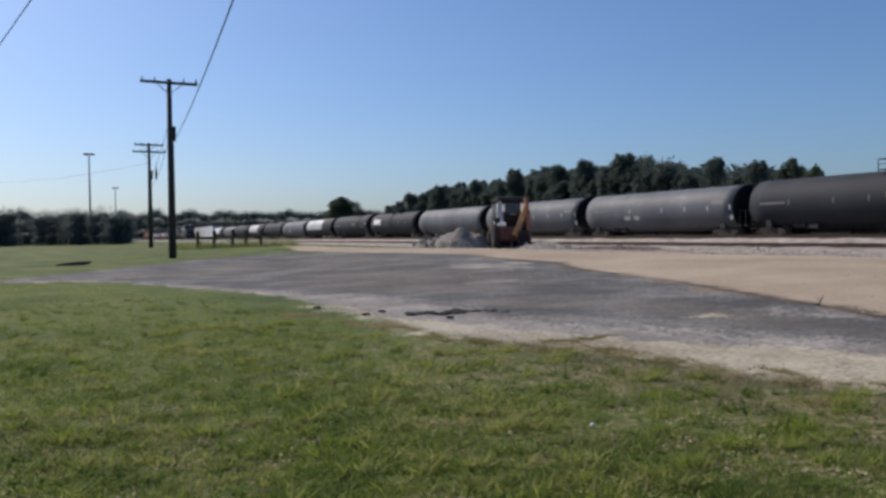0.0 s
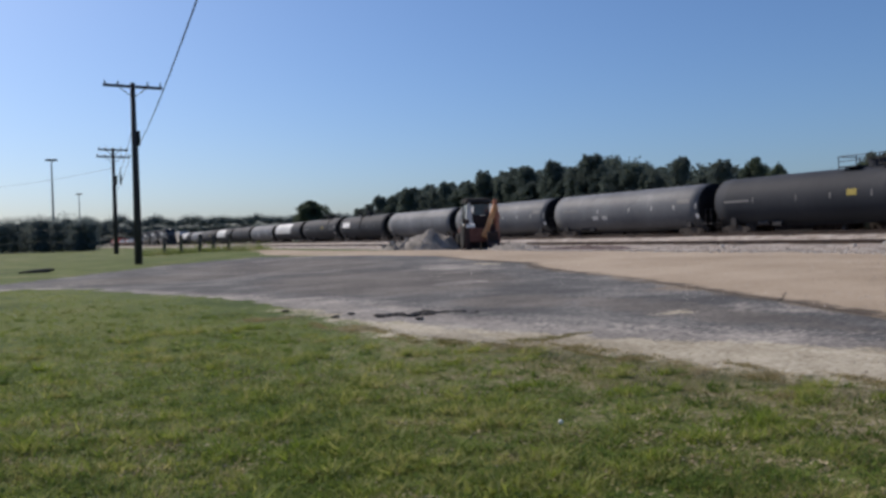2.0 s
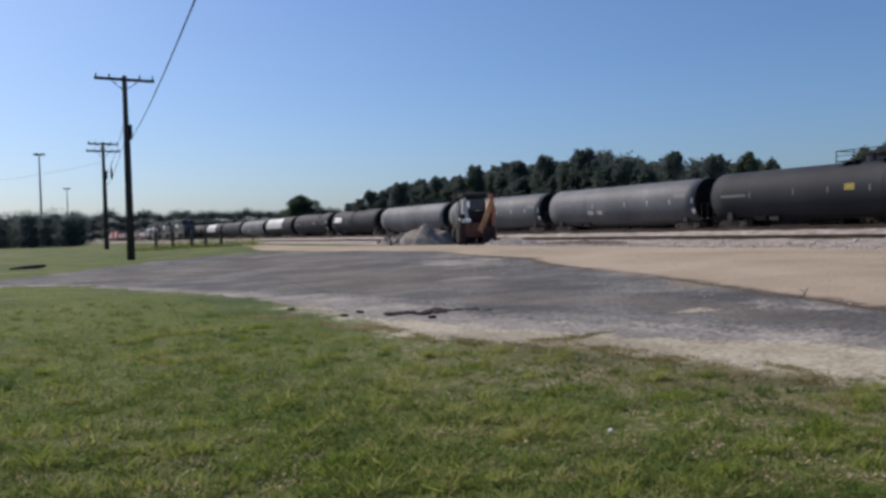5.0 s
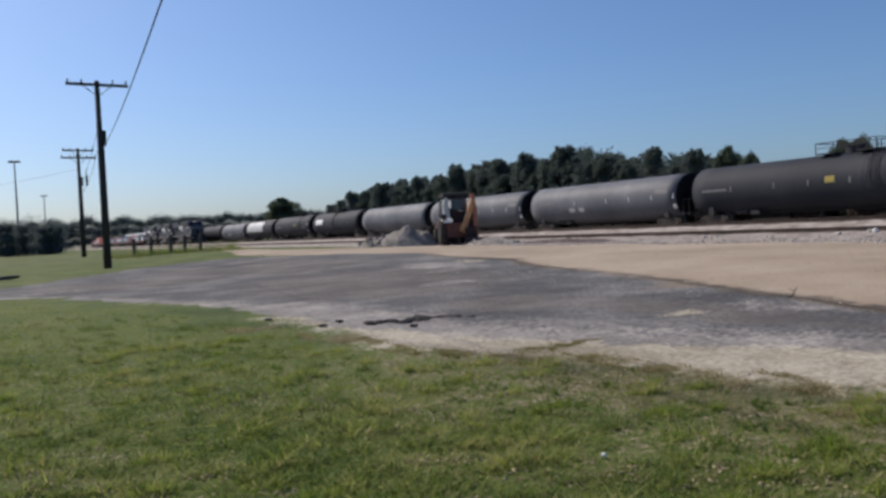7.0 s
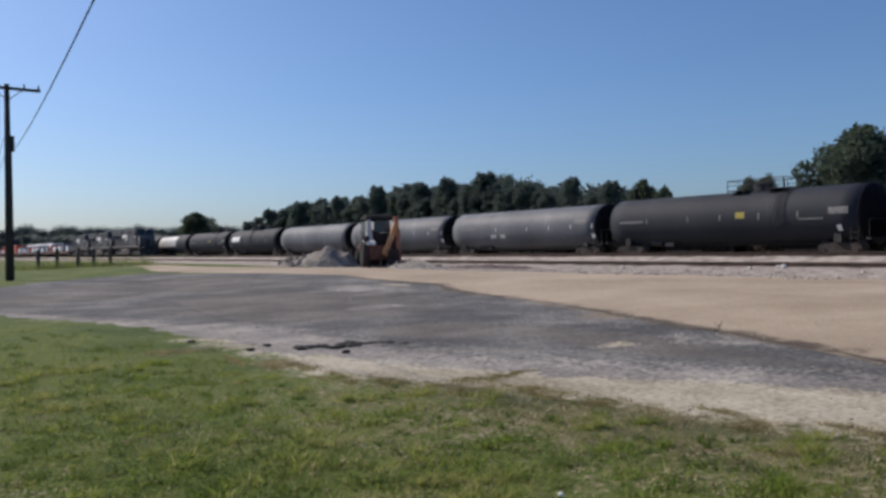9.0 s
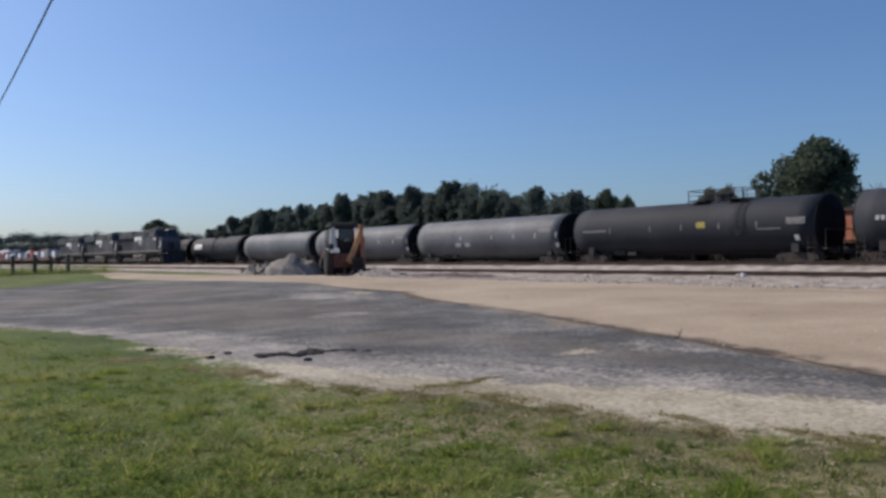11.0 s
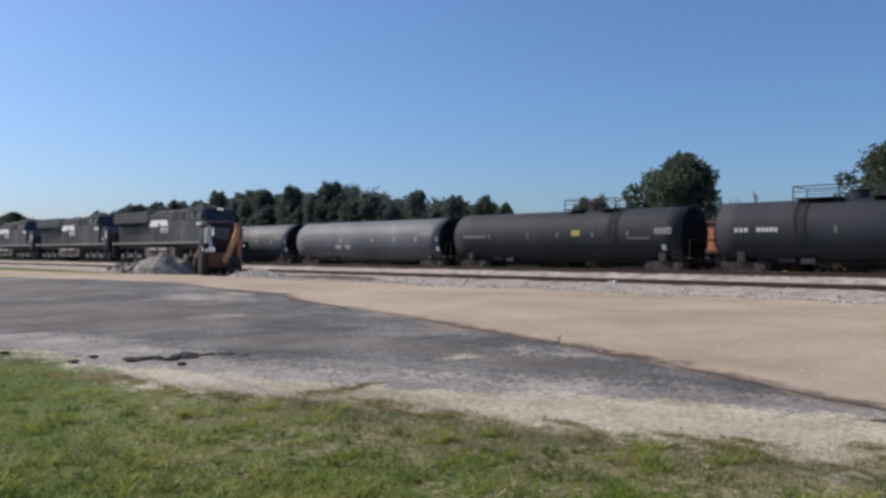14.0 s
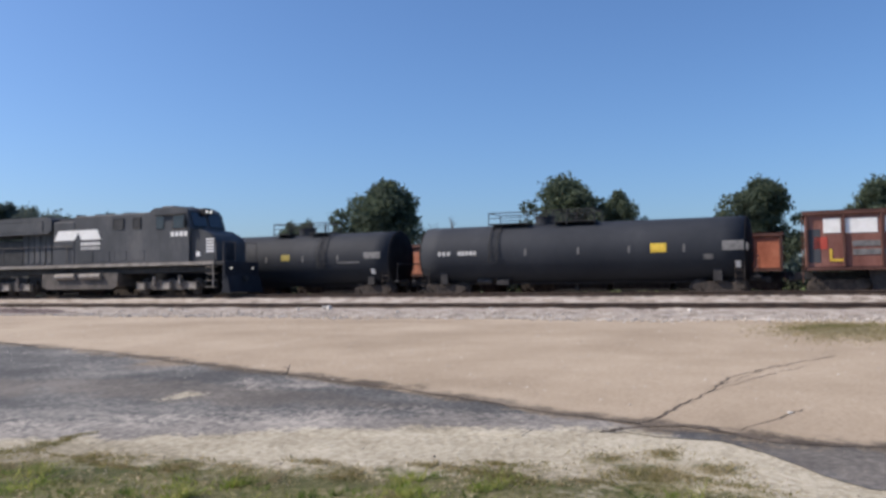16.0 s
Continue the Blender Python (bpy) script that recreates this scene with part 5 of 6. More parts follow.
def make_understory():
    """The dense lower storey of the pine wood."""
    rnd = random.Random(71)
    clumps = []
    for i in range(144):
        y = 78 + i * 0.98
        h = wood_top(y) - 1.2 + 1.0 * noise.noise((y * 0.35, 3, 3))
        for k in range(6):
            clumps.append((87 + rnd.uniform(-2.5, 4), y + rnd.uniform(-1, 1), 0.5 + h * (0.10 + 0.166 * k), rnd.uniform(0.9, 1.6)))
    ob = new("understory", crown_mesh("understory", clumps, 80000, 0.27, 72, M["leaf_pine"], 0.8, jitter=0.3))
    tagged(ob, "dense dark green undergrowth of the pine wood", "trees", kind="stuff")


make_understory()


def make_brush():
    """A low band of scrub added beyond the rear siding, coloured as under-car shade."""
    rnd = random.Random(61)
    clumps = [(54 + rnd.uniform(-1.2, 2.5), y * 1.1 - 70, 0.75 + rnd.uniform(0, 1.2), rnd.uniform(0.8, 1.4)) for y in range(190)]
    ob = new("scrub", crown_mesh("scrub", clumps, 60000, 0.2, 62, M["leaf_scrub_shade"], 0.7))
    tagged(ob, "low scrub beyond the rear siding, coloured near black as shade", "bushes", kind="stuff")


make_brush()


# ---- backhoe, piles, posts ----
def make_backhoe(m):
    """A backhoe loader seen from behind its digging arm; local -y points to the arm."""
    rig = thing("backhoe_loader", "weathered orange backhoe loader with raised digging arm", "backhoe", m @ Matrix.Diagonal((1.0, 1.0, 1.14, 1)))
    part("chassis", box(bmesh.new(), -0.6, 0.6, -1.3, 2.3, 0.55, 1.05, 0.05), M["digger_dark"], rig)
    bonnet = bmesh.new()
    prism(bonnet, [(0.7, 1.0), (2.5, 1.0), (2.5, 1.55), (2.2, 1.78), (0.7, 1.9)], -0.52, 0.52)
    part("bonnet", bonnet, M["digger"], rig)
    for x, y, r, w in ((-0.88, -0.55, 0.74, 0.42), (0.88, -0.55, 0.74, 0.42), (-0.85, 1.75, 0.5, 0.32), (0.85, 1.75, 0.5, 0.32)):
        bm = lathe(bmesh.new(), [(-w / 2, r * 0.55), (-w / 2, r * 0.9), (-w / 2 + 0.06, r), (w / 2 - 0.06, r), (w / 2, r * 0.9), (w / 2, r * 0.55)], 24, "X", (x, y, r))
        wheel = part("tyre", bm, M["rubber"], rig)
        part("rim", lathe(bmesh.new(), [(-w * 0.42, 0.1), (-w * 0.42, r * 0.56), (w * 0.42, r * 0.56), (w * 0.42, 0.1)], 18, "X", (x, y, r)), M["digger"], wheel)
    cab = bmesh.new()
    for x in (-0.72, 0.72):
        for y0, y1 in ((-0.85, -0.75), (0.72, 0.62)):
            rod(cab, (x, y0, 1.0), (x * 0.94, y1, 2.62), 0.045, n=6)
    box(cab, -0.8, 0.8, -0.95, 0.85, 2.62, 2.76, 0.05)
    box(cab, -0.7, 0.7, -0.8, 0.7, 0.95, 1.35, 0.03)
    part("cab_frame", cab, M["rubber"], rig)
    dome = bmesh.new()
    prism(dome, [(-0.98, 2.70), (0.88, 2.70), (0.82, 2.84), (0.55, 2.93), (-0.60, 2.93), (-0.90, 2.84)], -0.82, 0.82)
    bmesh.ops.bevel(dome, geom=[e for e in dome.edges if e.verts[0].co.z > 2.8 and e.verts[1].co.z > 2.8], offset=0.09, segments=2, affect="EDGES")
    part("roof", dome, M["rubber"], rig)
    part("side_glass", box(bmesh.new(), -0.70, -0.67, -0.7, 0.6, 1.5, 2.58, 0.004), M["dull_pane"], rig, "dull gray cab glass")
    part("side_glass", box(bmesh.new(), 0.67, 0.70, -0.7, 0.6, 1.5, 2.58, 0.004), M["dull_pane"], rig, "dull gray cab glass")
    part("rear_glass", box(bmesh.new(), -0.30, 0.66, -0.80, -0.77, 1.95, 2.58, 0.004), M["cab_glass"], rig, "dark bluish cab glass")
    part("rear_panel", box(bmesh.new(), -0.66, 0.66, -0.84, -0.80, 1.3, 1.92, 0.02), M["digger_dark"], rig)
    seat = bmesh.new()
    box(seat, -0.28, 0.28, -0.3, 0.2, 1.35, 1.5, 0.04)
    box(seat, -0.28, 0.28, 0.15, 0.28, 1.5, 2.1, 0.04)
    part("seat", seat, M["rubber"], rig)
    part("rear_frame", box(bmesh.new(), -0.95, 0.95, -1.55, -1.3, 0.45, 1.25, 0.04), M["digger"], rig)
    # the folded arm: a boom that leans out to the side and a steep stick beside it
    boom = bmesh.new()
    box(boom, -0.15, 0.15, -0.14, 0.14, 0.0, 1.75, 0.04, pose(0.22, -1.75, 0.85, 0, 24, 0))
    box(boom, -0.2, 0.2, -0.18, 0.18, -0.15, 0.3, 0.05, pose(0.22, -1.75, 0.85, 0, 24, 0))
    part("boom", boom, M["boom_orange"], rig, "faded orange digging boom")
    stick = bmesh.new()
    box(stick, -0.13, 0.13, -0.13, 0.13, 0.0, 2.45, 0.03, pose(1.08, -1.65, 0.35, 0, -4, 0))
    box(stick, -0.16, 0.18, -0.2, 0.2, 1.3, 1.75, 0.05, pose(1.08, -1.65, 0.35, 0, -4, 0))
    part("dipper_stick", stick, M["stick_rust"], rig, "rusty red dipper stick")
    rod(bm := bmesh.new(), (0.68, -1.6, 0.75), (1.02, -1.58, 2.5), 0.055)
    part("hydraulic_ram", bm, M["digger"], rig)
    fender = bmesh.new()
    prism(fender, [(-1.72, 1.26), (-1.0, 1.30), (-0.2, 1.30), (-0.15, 1.48), (-1.2, 1.50), (-1.72, 1.42)], -0.98, -0.42)
    part("fender", fender, M["litter"], rig, "white rear fender")
    pillar = bmesh.new()
    low = [pillar.verts.new(p) for p in ((-0.86, -1.0, 1.46), (-0.40, -1.0, 1.46), (-0.40, -0.86, 1.46), (-0.86, -0.86, 1.46))]
    high = [pillar.verts.new(p) for p in ((-0.72, -0.94, 2.72), (-0.56, -0.94, 2.72), (-0.56, -0.84, 2.72), (-0.72, -0.84, 2.72))]
    pillar.faces.new(low)
    pillar.faces.new(high)
    for k in range(4):
        pillar.faces.new((low[k], low[(k + 1) % 4], high[(k + 1) % 4], high[k]))
    bmesh.ops.recalc_face_normals(pillar, faces=pillar.faces)
    part("corner_pillar", pillar, M["pale_mark"], rig, "pale cab corner pillar")
    rod(bm := bmesh.new(), (0.9, -1.55, 1.1), (0.9, -1.45, 2.3), 0.06)
    part("hydraulic_ram", bm, M["steel_gray"], rig)
    bucket = bmesh.new()
    prism(bucket, [(-2.75, 0.15), (-2.15, 0.10), (-1.95, 0.55), (-2.1, 1.0), (-2.3, 0.95), (-2.25, 0.5), (-2.65, 0.35)], 0.25, 0.95)
    part("rear_bucket", bucket, M["digger_dark"], rig)
    for s in (-1, 1):
        leg = bmesh.new()
        box(leg, s * 0.80, s * 1.02, -1.6, -1.38, 0.12, 1.7, 0.03)
        box(leg, s * 0.70, s * 1.12, -1.75, -1.25, 0.02, 0.12, 0.02)
        part("stabilizer", leg, M["digger_dark"], rig)
    arm = bmesh.new()
    for s in (-1, 1):
        prism(arm, [(0.9, 1.5), (1.1, 1.7), (2.6, 1.15), (3.2, 0.6), (3.0, 0.5), (2.5, 0.95)], s * 0.62, s * 0.74)
    part("loader_arm", arm, M["digger"], rig)
    shovel = bmesh.new()
    prism(shovel, [(3.1, 0.08), (4.0, 0.05), (3.3, 0.2), (3.1, 0.9), (3.35, 1.0), (3.0, 1.02)], -1.1, 1.1)
    part("front_shovel", shovel, M["digger_dark"], rig)
    white = bmesh.new()
    prism(white, [(0.75, 1.2), (1.5, 1.2), (1.3, 1.75), (0.9, 2.55), (0.8, 2.55)], -0.80, -0.74)
    part("side_panel", white, M["dull_pane"], rig, "pale side panel")


make_backhoe(pose(25.7, 46.1, ground_z(25.7, 46.1), 0, 0, -18))


def make_pile(name, x, y, rx, ry, h, count, big, label, mat, seed):
    """A heap: an uneven mound with loose lumps on it."""
    rnd = random.Random(seed)
    z0 = ground_z(x, y)
    pile = thing(name, label, "pile", pose(x, y, z0))
    bm = bmesh.new()
    bmesh.ops.create_grid(bm, x_segments=36, y_segments=36, size=1)
    heights = lambda u, v: h * max(0, 1 - (u * u + v * v) ** 0.8) * (0.85 + 0.45 * noise.noise((u * 3 + seed, v * 3, 1))) + 0.12 * noise.noise((u * 9, v * 9, seed)) - 0.1
    for v in bm.verts:
        u, w = v.co.x, v.co.y
        v.co = Vector((u * rx, w * ry, heights(u, w)))
    part("mound", bm, M[mat], pile, smooth=True)
    me = rock_mesh(seed)
    me.materials.append(M["rubble"])
    for i in range(count):
        a, q = rnd.uniform(0, 6.3), rnd.random() ** 0.6
        u, v = q * math.cos(a), q * math.sin(a)
        s = rnd.uniform(0.35, 1.0) * big
        ob = new("lump", me)
        ob.parent = pile
        ob.matrix_basis = pose(u * rx, v * ry, max(0, heights(u, v)) + s * 0.1, rnd.uniform(0, 360), rnd.uniform(0, 360), rnd.uniform(0, 360)) @ Matrix.Diagonal((s, s * 0.8, s * 0.7, 1))


make_pile("gravel_pile", 23.8, 49.2, 2.5, 2.3, 1.6, 70, 0.22, "gray heap of gravel and broken stone", "rubble", 3)
make_pile("rubble_pile", 22.2, 50.1, 1.7, 1.6, 0.75, 26, 0.75, "heap of broken concrete lumps and timber", "rubble", 5)
make_pile("soil_heap", 25.9, 42.0, 1.6, 2.6, 0.6, 40, 0.25, "low heap of gray soil and stones", "rubble", 8)
make_pile("soil_ridge", 26.6, 35.5, 0.9, 6.0, 0.34, 40, 0.2, "low dark ridge of soil beside the track", "ballast_dark", 12)


def make_post(x, y, h, r, lean):
    z = ground_z(x, y)
    bm = bmesh.new()
    rod(bm, (0, 0, -0.2), (0, 0, h), r, r * 0.9, 10)
    rod(bm, (0, 0, h), (0, 0, h + 0.05), r * 0.9, r * 0.4, 10)
    ob = part("fence_post", bm, M["post_wood"])
    ob.matrix_basis = pose(x, y, z, lean, lean * 0.5, 0)
    tagged(ob, "short weathered wooden post in long grass", "post", "row of posts")


for i, (x, y, h) in enumerate([(9.0, 66.5, 1.35), (10.2, 66.2, 1.4), (11.6, 66.0, 1.4), (12.7, 66.0, 1.3), (13.9, 66.2, 1.35)]):
    make_post(x, y, h, 0.14, (-1.5, 1, 2, -2, 1.5, 3)[i])


def scatter_blades(name, spots, hmin, hmax, width, seed, material, label):
    """Grass blades as one mesh: spots are (x, y) arrays."""
    rnd = np.random.default_rng(seed)
    n = len(spots)
    z = np.array([ground_z(float(a), float(b)) for a, b in spots])
    tall = np.array([noise.noise((float(a) * 3.1, float(b) * 3.1, 4)) for a, b in spots])
    tuft = np.array([noise.noise((float(a) * 9.0, float(b) * 9.0, 14)) for a, b in spots])
    h = rnd.uniform(hmin, hmax, n) * np.clip((1 + 1.3 * tall) * (1.05 + 1.4 * tuft), 0.25, 1.9)
    a = rnd.uniform(0, 2 * np.pi, n)
    w = width * rnd.uniform(0.6, 1.3, n)
    lean = rnd.normal(0, 1.0, (n, 2)) * h[:, None]
    base = np.column_stack([spots, z])
    side = np.column_stack([np.cos(a) * w, np.sin(a) * w, np.zeros(n)])
    tip = base + np.column_stack([lean, h])
    v = np.stack([base - side, base + side, tip], 1).reshape(-1, 3)
    ob = from_arrays(name, v.tolist(), np.arange(3 * n).reshape(-1, 3).tolist(), M[material])
    return tagged(ob, label, "grass", kind="stuff")


def lawn_x(y):
    """Where the lawn ends, going towards the tracks."""
    pts = sorted([(b, a) for a, b in EDGE[3:]])
    return np.interp(y, [p[0] for p in pts], [p[1] for p in pts])


rg = np.random.default_rng(4)
n = 420000
d = 2.2 + 26 * rg.random(n) ** 1.7
az = np.radians(rg.uniform(-32, 86, n))
px_, py_ = d * np.sin(az), d * np.cos(az)
ragged = rg.normal(0, 0.10, n) + 0.5 * np.sin(px_ * 2.3) * np.sin(py_ * 1.7 + 1)
keep = px_ < lawn_x(py_) + ragged * 0.7
patchy = np.array([noise.noise((float(a) * 0.7, float(b) * 0.7, 2)) for a, b in zip(px_[keep], py_[keep])])
spots = np.column_stack([px_, py_])[keep][patchy + rg.normal(0, 0.25, keep.sum()) < 0.6]
m = 4600
cd = 2.3 + 17 * rg.random(m) ** 1.5
ca = np.radians(rg.uniform(-32, 86, m))
cx, cy = cd * np.sin(ca), cd * np.cos(ca)
inside = cx < lawn_x(cy) - 1.6 * rg.random(m)
cx, cy = cx[inside], cy[inside]
which = rg.integers(0, len(cx), 75000)
spread = rg.uniform(0.02, 0.075, len(cx))[which]
tufts = np.column_stack([cx[which] + rg.normal(0, 1, 75000) * spread, cy[which] + rg.normal(0, 1, 75000) * spread])
scatter_blades("lawn_tufts", tufts, 0.022, 0.065, 0.006, 16, "grass_tuft", "coarser pale green grass tufts in the lawn")
m = 620
cd = 2.4 + 11 * rg.random(m) ** 1.2
ca = np.radians(rg.uniform(-32, 86, m))
cx, cy = cd * np.sin(ca), cd * np.cos(ca)
inside = cx < lawn_x(cy) - 0.25
cx, cy = cx[inside], cy[inside]
which = rg.integers(0, len(cx), 42000)
wide = rg.uniform(0.05, 0.13, len(cx))[which]
mounds = np.column_stack([cx[which] + rg.normal(0, 1, 42000) * wide, cy[which] + rg.normal(0, 0.7, 42000) * wide])
scatter_blades("lawn_clumps", mounds, 0.03, 0.085, 0.007, 18, "grass_blade", "taller green grass clumps standing out of the lawn")
rim = lawn_x(spots[:, 1]) - spots[:, 0]
toss = rg.random(len(spots))
wave = np.array([noise.noise((float(a) * 1.1, float(b) * 1.1, 12)) for a, b in spots])
brown = np.exp(-((spots[:, 0] + 0.1) / 1.3) ** 2 - ((spots[:, 1] - 6.2) / 1.2) ** 2) + 0.8 * np.exp(-((spots[:, 0] - 2.0) / 0.8) ** 2 - ((spots[:, 1] - 8.6) / 1.0) ** 2)
dry = (toss < np.maximum(np.clip((5.0 - rim + 1.6 * wave) / 3.6, 0, 0.88) * np.clip((12.5 - spots[:, 1]) / 5, 0.3, 1), 0.7 * brown)) & (spots[:, 1] < 22)
gone = (dry & (rim < 2.8) & (rg.random(len(spots)) < 0.50 + 1.3 * wave)) | ((rim < 1.7) & (rg.random(len(spots)) < 0.85 - 0.5 * rim + 1.7 * wave))
scatter_blades("lawn_grass", spots[~dry & ~gone], 0.012, 0.046, 0.005, 6, "grass_blade", "short mown green and straw-coloured grass blades")
scatter_blades("dry_grass", spots[dry & ~gone], 0.010, 0.036, 0.005, 17, "grass_dry", "thin dry straw-coloured grass at the lawn's rim")


def scatter_leaves(name, spots, size, hmax, seed, material, label):
    """Small broad leaves lying low in the lawn, as one mesh."""
    rnd = np.random.default_rng(seed)
    n = len(spots)
    base = np.column_stack([spots, [ground_z(float(a), float(b)) for a, b in spots] + rnd.uniform(0.006, hmax, n)])
    a = rnd.uniform(0, 2 * np.pi, n)
    s = size * rnd.uniform(0.5, 1.4, n)
    u = np.column_stack([np.cos(a), np.sin(a), rnd.normal(0, 0.35, n)]) * s[:, None]
    w = np.column_stack([-np.sin(a), np.cos(a), rnd.normal(0, 0.35, n)]) * s[:, None] * 0.55
    v = np.stack([base - u, base - w, base + u, base + w], 1).reshape(-1, 3)
    ob = from_arrays(name, v.tolist(), np.arange(4 * n).reshape(-1, 4).tolist(), M[material])
    return tagged(ob, label, "weeds", kind="stuff")


near = np.hypot(spots[:, 0], spots[:, 1])
herb = np.array([noise.noise((float(a) * 2.6, float(b) * 2.6, 31)) + 0.6 * noise.noise((float(a) * 0.8, float(b) * 0.8, 35)) for a, b in spots])
leafy = (herb + rg.normal(0, 0.12, len(spots)) > 0.12) & (near < 14) & (rim > 0.9) & (rg.random(len(spots)) < np.clip((rim - 0.6) / 3.5, 0.12, 1))
scatter_leaves("clover", spots[leafy][:70000] + rg.normal(0, 0.02, (leafy.sum(), 2))[:70000], 0.015, 0.040, 27, "clover_leaf", "low broad-leaved green weeds growing in the lawn")
dead = (herb + rg.normal(0, 0.15, len(spots)) < -0.22) & (near < 14)
scatter_leaves("thatch", spots[dead][:40000] + rg.normal(0, 0.02, (dead.sum(), 2))[:40000], 0.013, 0.022, 28, "thatch", "dead brown clippings lying in the lawn")
# the lawn goes on around and behind
rb = np.random.default_rng(41)
bx, by = rb.uniform(-13, 7, 230000), rb.uniform(-12, 12, 230000)
bd, ba = np.hypot(bx, by), np.degrees(np.arctan2(bx, by))
behind = ((bd < 2.2) | (ba < -31) | (ba > 85)) & (bx < lawn_x(by) + rb.normal(0, 0.2, 230000))
scatter_blades("lawn_grass", np.column_stack([bx, by])[behind], 0.012, 0.046, 0.006, 43, "grass_blade", "short mown green and straw-coloured grass blades")
n = 2600
sp = np.column_stack([rg.uniform(7.0, 17.0, n), 66.6 + rg.normal(0, 1.2, n)])
scatter_blades("tall_grass", sp, 0.15, 0.6, 0.02, 7, "grass_tuft", "tall unmown grass round the posts")
n = 16000
sp = np.column_stack([20.6 + rg.normal(0, 1.5, n), 0.9 + rg.normal(0, 0.8, n)])
scatter_blades("weed_patch", sp, 0.012, 0.05, 0.010, 8, "grass_dry", "low weeds growing beside the ballast")
n = 7000
tuft = rg.integers(0, 22, n)
ty = rg.uniform(-1, 13, 22)
tx = lawn_x(ty) + rg.uniform(-0.1, 0.35, 22)
sp = np.column_stack([tx[tuft] + rg.normal(0, 0.10, n), ty[tuft] + rg.normal(0, 0.13, n)])
scatter_blades("grass_tufts", sp, 0.006, 0.020, 0.006, 9, "grass_dry", "grass tufts creeping into the gravel shoulder")
area = np.array([c[2] * c[3] for c in MATS])
which = rg.choice(len(MATS), 26000, p=area / area.sum())
cl = np.array(MATS)[which]
turn, out = rg.uniform(0, 2 * np.pi, 26000), np.abs(rg.normal(0, 0.75, 26000))
sp = cl[:, :2] + np.column_stack([np.cos(turn), np.sin(turn)]) * out[:, None] * cl[:, 2:]
scatter_blades("rim_clumps", sp, 0.008, 0.026, 0.006, 19, "grass_dry", "olive grass clumps matted in the pale gravel")
k = rg.integers(0, 16, 1900)
sp = np.column_stack([5.50 + 0.072 * k + rg.normal(0, 0.06, 1900), 8.88 + 0.05 * np.sin(1.1 * k) + rg.normal(0, 0.13, 1900) * (1.25 - k / 14)])
scatter_blades("grass_strip", sp, 0.007, 0.020, 0.006, 10, "grass_dry", "thin grass strip rooted in a joint of the gravel")


def scatter_stones(name, spots, smin, smax, seed, material, label, lift=None):
    """Loose stones as one mesh of small lumps."""
    rnd = np.random.default_rng(seed)
    rock = rock_mesh(seed)
    base = np.array([v.co[:] for v in rock.vertices])
    tris = np.array([p.vertices[:] for p in rock.polygons])
    bpy.data.meshes.remove(rock)
    vs, fs = [], []
    for i, (x, y, z) in enumerate(spots):
        s = rnd.uniform(smin, smax)
        a = rnd.uniform(0, 6.3)
        c, t = math.cos(a), math.sin(a)
        q = base * s * rnd.uniform(0.6, 1.2, 3)
        vs.append(np.column_stack([x + q[:, 0] * c - q[:, 1] * t, y + q[:, 0] * t + q[:, 1] * c, z + q[:, 2] + s * 0.12]))
        fs.append(tris + len(base) * i)
    ob = from_arrays(name, np.concatenate(vs).tolist(), np.concatenate(fs).tolist(), M[material])
    return tagged(ob, label, "stones", kind="stuff")


def on_ground(xy):
    return [(float(a), float(b), ground_z(float(a), float(b))) for a, b in xy]


n = 2600
sx = 25.6 + 3.0 * rg.random(n)
sy = -14 + 70 * rg.random(n)
bed_z = 0.40 + (NEAR_Z - 0.16 - 0.40) * np.clip((sx - (NEAR_X - 7.4)) / 5.2, 0, 1)
scatter_stones("ballast_stones", list(zip(sx.tolist(), sy.tolist(), (bed_z).tolist())), 0.03, 0.11, 21, "stone", "loose pale ballast stones beside the track")
n = 2600
sy = rg.uniform(-6, 40, n)
sx = 24.3 + 0.5 * np.sin(sy * 0.7) + 0.35 * np.sin(sy * 1.9 + 1) + rg.normal(0, 0.55, n)
scatter_stones("fringe_gravel", on_ground(np.column_stack([sx, sy])), 0.03, 0.13, 25, "stone", "pale gravel strewn along the lot's rim")
n = 900
yy = rg.uniform(-1, 16, n)
scatter_stones("shoulder_gravel", on_ground(np.column_stack([lawn_x(yy) + rg.uniform(0.2, 2.6, n), yy])), 0.008, 0.03, 22, "stone", "small gravel scattered over the shoulder")
n = 2600
scatter_stones("lot_pebbles", on_ground(np.column_stack([rg.uniform(10, 22, n), rg.uniform(-2, 30, n)])), 0.015, 0.05, 23, "stone", "small pebbles on the sandy lot")


